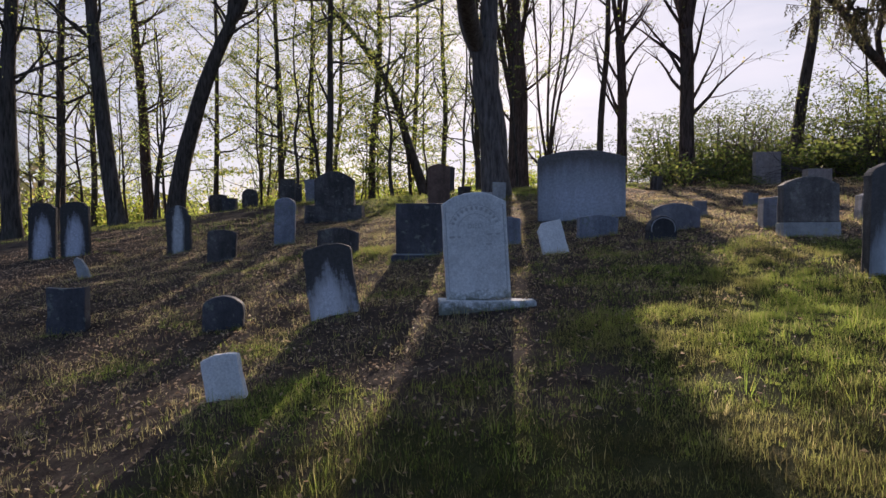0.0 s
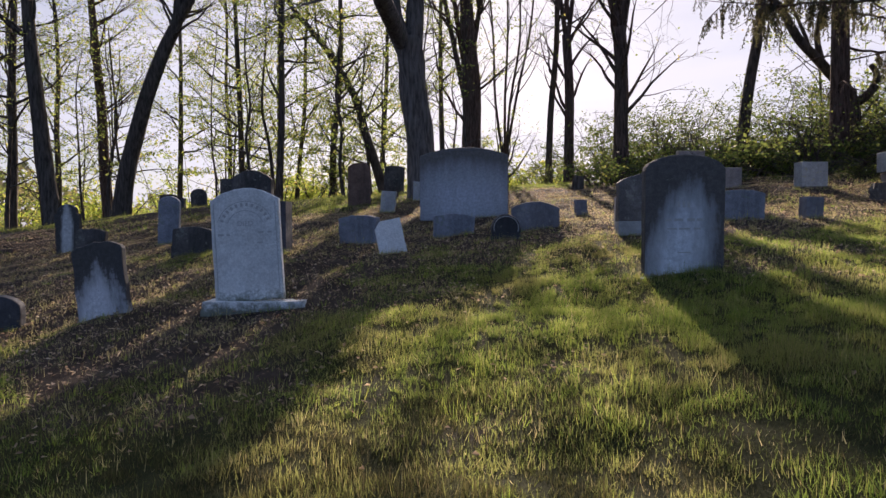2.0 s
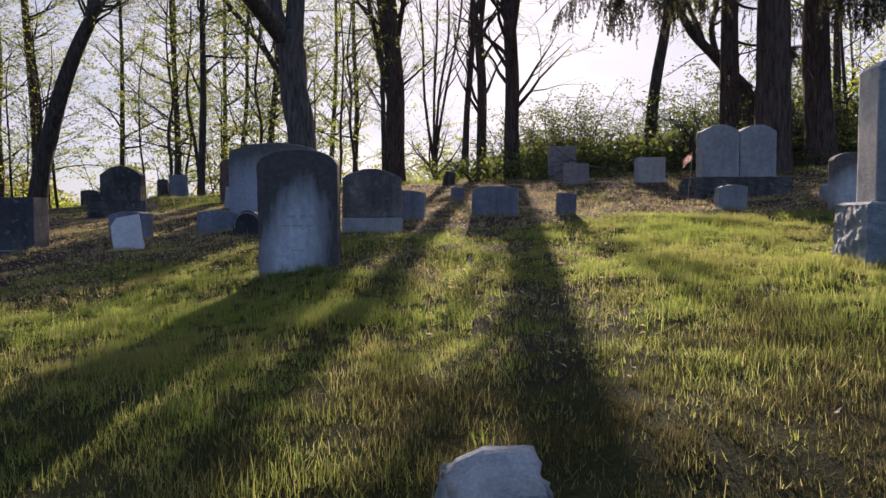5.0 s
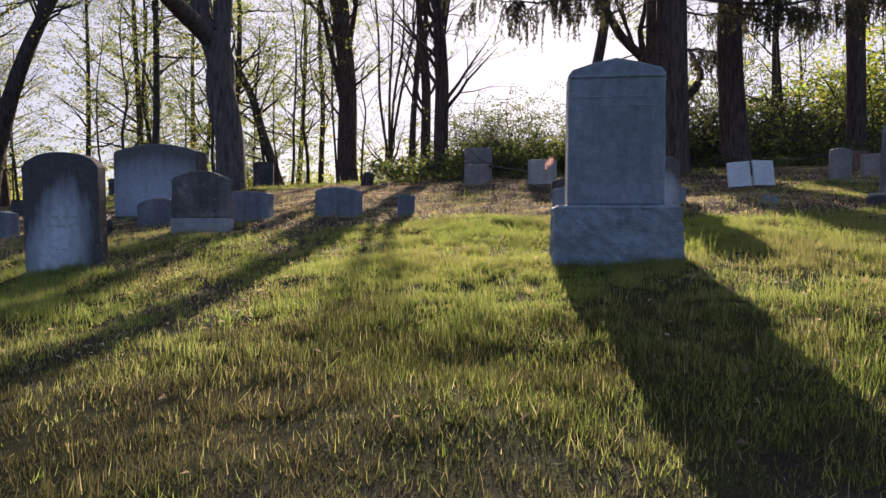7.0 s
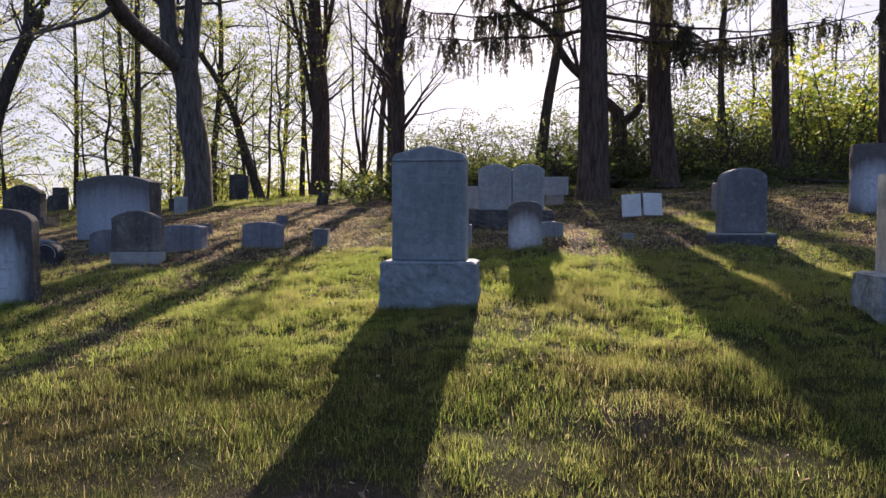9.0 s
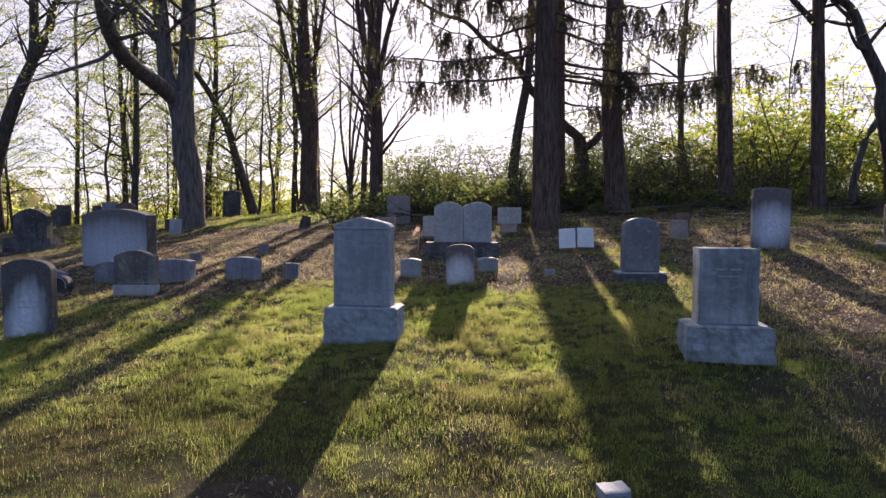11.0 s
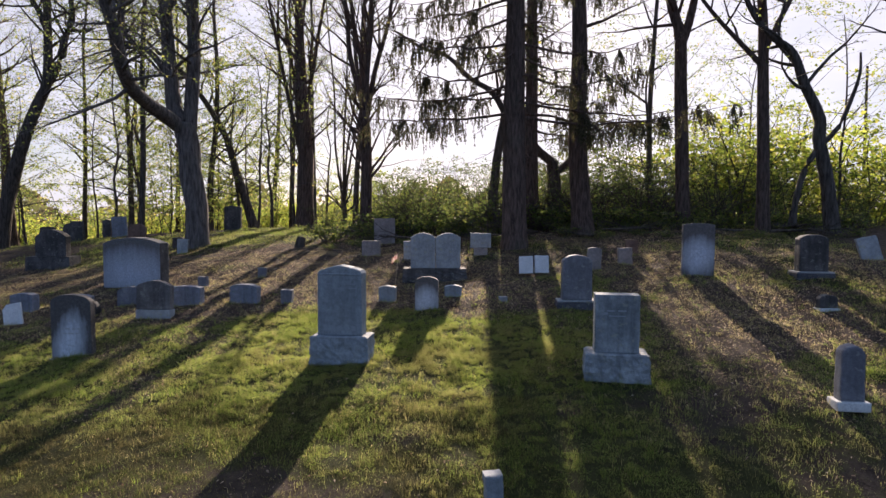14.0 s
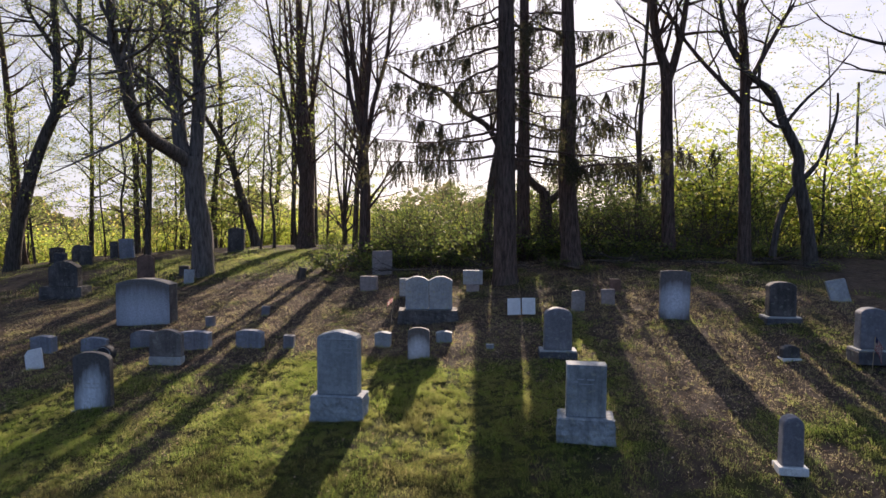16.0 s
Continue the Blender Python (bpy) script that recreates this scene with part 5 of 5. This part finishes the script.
U1 = bush(408, 6.2, 3.0, 1900, 0.13, LEAF, "tall leafy understory shrub between the trunks", stems=8)
U2 = bush(409, 7.6, 2.8, 2100, 0.13, LEAF, "tall leafy understory shrub between the trunks", stems=7)
scatter([U1, U2], [(-12.0, 31.5, 1.0), (-9.3, 29.8, 0.8), (-14.8, 33.5, 1.1), (-18.2, 35.0, 1.1), (-7.2, 35.5, 1.0), (-22.0, 35.0, 1.0), (-4.0, 37.5, 0.9), (-26.0, 32.5, 0.9), (-11.0, 36.0, 1.1), (-8.2, 31.2, 1.1)])
U3 = bush(410, 6.4, 3.2, 2600, 0.115, LEAF_YELLOW, "big rounded bright green shrub at the end of the hedge", stems=12)
U4 = bush(411, 5.2, 3.0, 1900, 0.11, LEAF_GREEN, "tall leafy thicket shrub behind the hedge", stems=12)
scatter([U4], [(7.4, 23.2, 0.8), (9.6, 23.5, 0.95), (12.0, 23.4, 1.05), (14.0, 23.2, 1.0)])
scatter([U3], [(15.6, 21.8, 0.95), (17.6, 22.4, 1.1), (19.8, 22.6, 1.0), (22.0, 22.0, 0.95)])
scatter([Y1, Y2], [(-34 + 1.5 * k + rngb.uniform(-0.7, 0.7), 37 + rngb.uniform(-3, 6), rngb.uniform(0.7, 1.6)) for k in range(28)]
        + [(-40 + 2.2 * k, 50 + rngb.uniform(-3, 4), rngb.uniform(0.9, 1.7)) for k in range(36)]
        + [(15 + 1.4 * k + rngb.uniform(-0.4, 0.4), 22 + rngb.uniform(-1.5, 2.5), rngb.uniform(1.1, 1.6)) for k in range(9)])
scatter([B1], [(1.6 + 0.8 * k + rngb.uniform(-0.3, 0.3), 16.9 + rngb.uniform(-0.4, 0.5), rngb.uniform(0.9, 1.4)) for k in range(15)] + [(0.6 + 0.9 * k + rngb.uniform(-0.3, 0.3), 15.6 + rngb.uniform(-0.5, 1.0) + 0.02 * k, rngb.uniform(0.5, 1.0)) for k in range(21)] + [(1.0 + 1.0 * k + rngb.uniform(-0.5, 0.5), 13.9 + rngb.uniform(-0.8, 0.9), rngb.uniform(0.2, 0.45)) for k in range(16)])


# ---- far woods ----
fr = np.random.RandomState(5)
NF = 26000
fa = fr.uniform(-1.05, 1.05, NF)
fd = fr.uniform(85, 150, NF)
crown = 6.5 + 2.2 * np.sin(fa * 17) + 1.6 * np.sin(fa * 41 + 1) + 1.2 * np.sin(fa * 83 + fd * 0.1)
fx, fy = fd * np.sin(fa), fd * np.cos(fa)
fz = lie(fx, fy) + crown * fr.uniform(0, 1, NF) ** 0.7
c = np.stack([fx, fy, fz], -1)
d1 = fr.normal(size=(NF, 3))
d1 /= np.linalg.norm(d1, axis=1)[:, None]
d2 = np.cross(d1, fr.normal(size=(NF, 3)))
d2 /= np.linalg.norm(d2, axis=1)[:, None]
sz = fr.uniform(0.35, 0.8, NF)[:, None]
V = np.stack([c - d1 * sz, c + d2 * sz * 0.6, c + d1 * sz, c - d2 * sz * 0.6], 1).reshape(-1, 3)
FARL = leaf_mat("far_foliage", [(0.0, (0.10, 0.11, 0.05)), (0.6, (0.17, 0.17, 0.08)), (1.0, (0.22, 0.17, 0.10))], 0.4)
far = new("far_woods", mesh_of("far_woods", V.tolist(), np.arange(4 * NF).reshape(-1, 4).tolist(), FARL))
tagged(far, "hazy far woodland edge beyond the fields", "woods", kind="stuff")


# ---- grass and litter ----
def blades(name, count, xr, yr, rs, keep, h, wid, material, label, bend=0.5):
    x, y = rs.uniform(*xr, count), rs.uniform(*yr, count)
    ok = rs.rand(count) < keep(x, y)
    x, y = x[ok], y[ok]
    n = len(x)
    z = lie(x, y) - 0.004
    L = h * rs.lognormal(0, 0.35, n) * (0.3 + 0.5 * value_noise(x, y, 0.5, 9) + 0.85 * value_noise(x, y, 0.15, 19)) * np.clip(0.7 + 0.12 * y, 0, 1)
    a, tilt = rs.uniform(0, 6.283, n), np.abs(rs.normal(0, bend, n))
    dx, dy, dz = np.cos(a) * np.sin(tilt), np.sin(a) * np.sin(tilt), np.cos(tilt)
    b = rs.uniform(0, 6.283, n)
    wx, wy = np.cos(b) * wid / 2, np.sin(b) * wid / 2
    base = np.stack([x, y, z], -1)
    side = np.stack([wx, wy, 0 * wx], -1)
    tip = base + np.stack([dx, dy, dz], -1) * L[:, None]
    V = np.stack([base - side, base + side, tip], 1).reshape(-1, 3)
    me = bpy.data.meshes.new(name)
    me.vertices.add(len(V))
    me.vertices.foreach_set("co", V.ravel())
    me.loops.add(3 * n)
    me.loops.foreach_set("vertex_index", np.arange(3 * n))
    me.polygons.add(n)
    me.polygons.foreach_set("loop_start", np.arange(0, 3 * n, 3))
    me.materials.append(material)
    me.update(calc_edges=True)
    return tagged(new(name, me), label, "grass", kind="stuff")


gr = np.random.RandomState(11)


def beside(x, y):
    """The strip along the path, where the grass is darker, dull and mixed with last year's."""
    return np.clip((3.3 - y + 1.4 * (value_noise(x, y, 0.5, 73) - 0.5)) / 1.3, 0, 1) * np.clip((2.7 - x) / 1.3, 0, 1) * np.maximum(np.clip((x + 1.8) / 1.6, 0.35, 1), np.clip(-2.6 - x, 0, 1))


def worn(x, y):
    """Trodden gaps in the turf along the path."""
    return 1 - 0.35 * np.clip((3.0 - y) / 1.6, 0, 1) * np.clip(1.9 - 2.6 * value_noise(x, y, 0.3, 71) + 0.4 * value_noise(x, y, 0.1, 72) - 0.35, 0, 1)



blades("grass", 2600000, (-9.5, 11.5), (0.1, 9.5), gr, lambda x, y: worn(x, y) * lushness(x, y) ** 1.2 * (0.12 + 0.88 * (value_noise(x, y, 0.1, 41) + 0.5 * value_noise(x, y, 0.37, 42) > 0.66)) * (1 - 0.8 * beside(x, y)), 0.041, 0.0038, GRASS, "short uneven spring grass on the open strip", 0.52)
blades("grass", 900000, (-7, 5), (0.1, 3.6), gr, lambda x, y: worn(x, y) * beside(x, y) * lushness(x, y) ** 0.8 * (0.15 + 0.85 * (value_noise(x, y, 0.09, 43) + 0.5 * value_noise(x, y, 0.3, 44) > 0.68)), 0.037, 0.003, GRASS_DULL, "dull darker grass beside the path", 0.62)
blades("grass", 110000, (0.2, 5.2), (0.1, 2.8), gr, lambda x, y: np.clip((x - 0.2) / 1.5, 0, 1) * np.clip(0.25 + lushness(x, y), 0, 1) * (0.2 + 0.8 * (value_noise(x, y, 0.08, 45) + 0.5 * value_noise(x, y, 0.3, 46) > 0.6)), 0.04, 0.0034, GRASS_DULL, "thick short grass near the path", 0.55)
blades("grass", 60000, (-10, 13), (0.6, 10), gr, lambda x, y: (y > 2.2) * (value_noise(x, y, 0.22, 21) > 0.72) * lushness(x, y), 0.065, 0.0042, GRASS, "taller grass tufts standing out of the turf", 0.45)
blades("grass", 200000, (-18, 15), (9.5, 26), gr, lambda x, y: lushness(x, y) ** 1.2, 0.08, 0.012, GRASS, "grass between the graves up the mound")
blades("dry_grass", 420000, (-12, 14), (0.1, 14), gr, lambda x, y: np.clip((y - 0.6) / 1.5, 0.4, 1) * (0.25 + 0.75 * (value_noise(x, y, 0.4, 31) > 0.5)) * (0.6 * (1 - lushness(x, y)) + 0.02), 0.05, 0.0045, STRAW, "dry straw-coloured grass and weed stalks", 0.9)


def tufts(count, per, xr, yr, rs, keep, h, wid, material, label, name="grass_tufts", roots=None):
    """Clumps of blades that fan out from one root."""
    if roots is None:
        x, y = rs.uniform(*xr, count), rs.uniform(*yr, count)
        ok = rs.rand(count) < keep(x, y)
        x, y = x[ok], y[ok]
    else:
        x, y = roots
    size = rs.lognormal(0, 0.4, len(x))
    x, y, size = np.repeat(x, per), np.repeat(y, per), np.repeat(size, per)
    n = len(x)
    a = rs.uniform(0, 6.283, n)
    o = 0.022 * size * rs.rand(n) ** 0.5
    x, y = x + np.cos(a) * o, y + np.sin(a) * o
    base = np.stack([x, y, lie(x, y) - 0.006], -1)
    tilt = np.abs(rs.normal(0.2, 0.5, n))
    L = h * size * rs.uniform(0.5, 1.2, n) * np.clip(0.65 + 0.14 * y, 0, 1)
    tip = base + np.stack([np.cos(a) * np.sin(tilt), np.sin(a) * np.sin(tilt), np.cos(tilt)], -1) * L[:, None]
    b = rs.uniform(0, 6.283, n)
    side = np.stack([np.cos(b), np.sin(b), 0 * b], -1) * wid / 2
    V = np.stack([base - side, base + side, tip], 1).reshape(-1, 3)
    F = np.arange(3 * n).reshape(-1, 3)
    return tagged(new(name, mesh_of(name, V.tolist(), F.tolist(), material)), label, "grass", kind="stuff")


tufts(26000, 12, (-9, 14), (0.1, 9.5), gr, lambda x, y: np.clip((y - 2.0) / 1.4, 0.06, 1) * (0.06 + 0.9 * lushness(x, y) * (value_noise(x, y, 0.7, 61) > 0.4)), 0.05, 0.0042, TUFT, "clumps of longer green grass on the open strip")
tufts(12000, 11, (-9, 14), (0.1, 11), gr, lambda x, y: np.clip((y - 1.0) / 2.0, 0.1, 1) * np.clip(0.10 + 0.5 * (1 - lushness(x, y)) * (value_noise(x, y, 0.8, 62) > 0.45) + 0.35 * np.clip((x - 5.5) / 2, 0, 1), 0, 1), 0.052, 0.0045, STRAW, "clumps of dry straw-coloured weeds", "weed_tufts")


# longer grass and weeds left standing round the foot of each stone
ring = []
for cx, cy, half in SEATS:
    for k in range(int(20 + 50 * half)):
        ux = gr.uniform(-1.15, 1.15)
        ring.append((cx + ux * half, cy + gr.choice((-1, 1), p=(0.75, 0.25)) * (0.09 + 0.3 * half * (half > 0.45) + abs(gr.normal(0, 0.06)))))
ring = np.array(ring)
half_n = len(ring) // 2
gr.shuffle(ring)
tufts(0, 8, None, None, gr, None, 0.062, 0.0042, TUFT, "longer grass standing round the feet of the stones", roots=(ring[:half_n, 0], ring[:half_n, 1]))
tufts(0, 8, None, None, gr, None, 0.06, 0.0045, STRAW, "dry weeds standing round the feet of the stones", "weed_tufts", (ring[half_n:, 0], ring[half_n:, 1]))


def litter(name, count, xr, yr, rs, keep, size, label):
    x, y = rs.uniform(*xr, count), rs.uniform(*yr, count)
    ok = rs.rand(count) < keep(x, y)
    x, y = x[ok], y[ok]
    n = len(x)
    c = np.stack([x, y, lie(x, y) + 0.008 + 0.02 * rs.rand(n)], -1)
    a = rs.uniform(0, 6.283, n)
    s = size * rs.uniform(0.5, 1.3, n)
    u = np.stack([np.cos(a), np.sin(a), rs.normal(0, 0.35, n)], -1) * s[:, None]
    w = np.stack([-np.sin(a), np.cos(a), rs.normal(0, 0.35, n)], -1) * (s * 0.55)[:, None]
    up = np.stack([0 * x, 0 * x, s * rs.uniform(0.1, 0.5, n)], -1)
    V = np.stack([c - u, c - w + up, c + u, c + w + up], 1).reshape(-1, 3)
    F = np.stack([np.arange(0, 4 * n, 4), np.arange(1, 4 * n, 4), np.arange(2, 4 * n, 4), np.arange(3, 4 * n, 4)], -1)
    return tagged(new(name, mesh_of(name, V.tolist(), F.tolist(), LITTER)), label, "leaves", kind="stuff")


litter("leaf_litter", 150000, (-15, 14), (0.3, 16.5), gr, lambda x, y: 0.9 * (1 - lushness(x, y)) ** 1.5 * np.clip((y - 1.6) / 2.0, 0.1, 1) + 0.004 * (y > 2.5), 0.017, "scattered brown dead leaves between the graves")


# ---- flags on the graves ----
WHITE_CLOTH = leaf_mat("white_flag_cloth", [(0.0, (0.75, 0.73, 0.72)), (1.0, (0.75, 0.73, 0.72))], 0.5, 0.8, 1.1)
RED_CLOTH = leaf_mat("red_flag_cloth", [(0.0, (0.42, 0.012, 0.04)), (1.0, (0.42, 0.012, 0.04))], 0.4, 0.8, 1.0)
BLUE_CLOTH = leaf_mat("blue_flag_cloth", [(0.0, (0.03, 0.045, 0.16)), (1.0, (0.03, 0.045, 0.16))], 0.5, 0.8, 1.1)
STICK, sk_nt, sk_b = mat("pale_wood_stick")
sk_b.inputs["Base Color"].default_value = (0.45, 0.34, 0.2, 1)


def flag(x, y, z, yaw, tilt, h, w, label):
    """A small grave flag: stick, gilt tip, drooping striped cloth with a canton."""
    e = thing("grave_flag", label, "flag", pose(x, y, z, 0, tilt, yaw), "grave flags")
    bm = bmesh.new()
    bmesh.ops.create_cone(bm, cap_ends=True, segments=8, radius1=0.006, radius2=0.005, depth=h + 0.2, matrix=Matrix.Translation((0, 0, h / 2 - 0.1)))
    part("stick", bm, STICK, e)
    hh = w * 0.62
    for k in range(13):
        bm = bmesh.new()
        rows = []
        for i in range(9):
            u = i / 8
            dx, dy = w * u * 0.6, 0.03 * math.sin(u * 7 + k * 0.15) * u
            sag = -0.7 * w * u ** 1.2
            rows.append([bm.verts.new((dx + 0.006, dy, h - hh * (k + c) / 13 + sag)) for c in (0, 1)])
        for p, q in zip(rows, rows[1:]):
            bm.faces.new((p[0], q[0], q[1], p[1]))
        r = bmesh.ops.solidify(bm, geom=bm.faces[:], thickness=0.002)
        part("stripe", bm, WHITE_CLOTH if k % 2 else RED_CLOTH, e)
    bm = bmesh.new()
    rows = []
    for i in range(5):
        u = i / 14
        rows.append([bm.verts.new((w * u * 0.6 + 0.006, 0.03 * math.sin(u * 7) * u - 0.006, h - hh * c * 5 / 13 - 0.7 * w * u ** 1.2)) for c in (0, 1)])
    for p, q in zip(rows, rows[1:]):
        bm.faces.new((p[0], q[0], q[1], p[1]))
    bmesh.ops.solidify(bm, geom=bm.faces[:], thickness=0.003)
    part("canton", bm, BLUE_CLOTH, e)
    return e


flag(3.02, 9.18, lie1(3.02, 9.18), 180, -5, 0.70, 0.2, "small striped grave flag on a stick beside the twin tablets")
flag(11.97, 5.72, lie1(11.97, 5.72), 15, 4, 0.66, 0.38, "small striped grave flag drooping before the arched headstone")


# ---- fallen wood and a far pole ----
def fallen(seed, x, y, length, r, yaw):
    w = Wood(seed)
    d = Vector((math.cos(yaw), math.sin(yaw), 0))
    p = Vector((0, 0, 0.05))
    pts = [p + d * (length * k / 5) + Vector((w.rng.gauss(0, 0.04), w.rng.gauss(0, 0.04), 0.04 + 0.02 * k)) for k in range(6)]
    w.tube(pts, [r * (1 - 0.13 * k) for k in range(6)], 7)
    w.branch(pts, [r * (1 - 0.13 * k) for k in range(6)], length, 1, 3, 0, 0.05)
    ob = new("fallen_branch", mesh_of("fallen_branch", w.v, w.f, BARK, True))
    ob.matrix_world = pose(x, y, lie1(x, y))
    return tagged(ob, "dead grey fallen branch lying under the hedge", "branch", "fallen branches")


rngf = random.Random(3)
for k in range(3, 14):
    fallen(700 + k, 0.2 + 1.15 * k + rngf.uniform(-0.4, 0.4), 14.2 + rngf.uniform(-0.6, 1.4), rngf.uniform(1.2, 2.6), rngf.uniform(0.025, 0.06), rngf.uniform(0, 6.28))
w = Wood(720)
w.trunk([(0, 0, -0.2), (0.03, 0, 0.15), (0.06, 0, 0.34)], 0.14, 0.12, 3, 10, 1.3)
st = new("tree_stump", mesh_of("tree_stump", w.v, w.f, BARK, True))
st.matrix_world = pose(-0.42, 15.0, lie1(-0.42, 15.0))
tagged(st, "short dark tree stump on the mound", "stump")
pl = thing("utility_pole", "tall weathered wooden utility pole beyond the hedge", "pole", pose(33.6, 40, lie1(33.6, 40)))
bm = bmesh.new()
bmesh.ops.create_cone(bm, cap_ends=True, segments=10, radius1=0.13, radius2=0.08, depth=13.0, matrix=Matrix.Translation((0, 0, 6.4)))
part("pole", bm, BARK, pl)
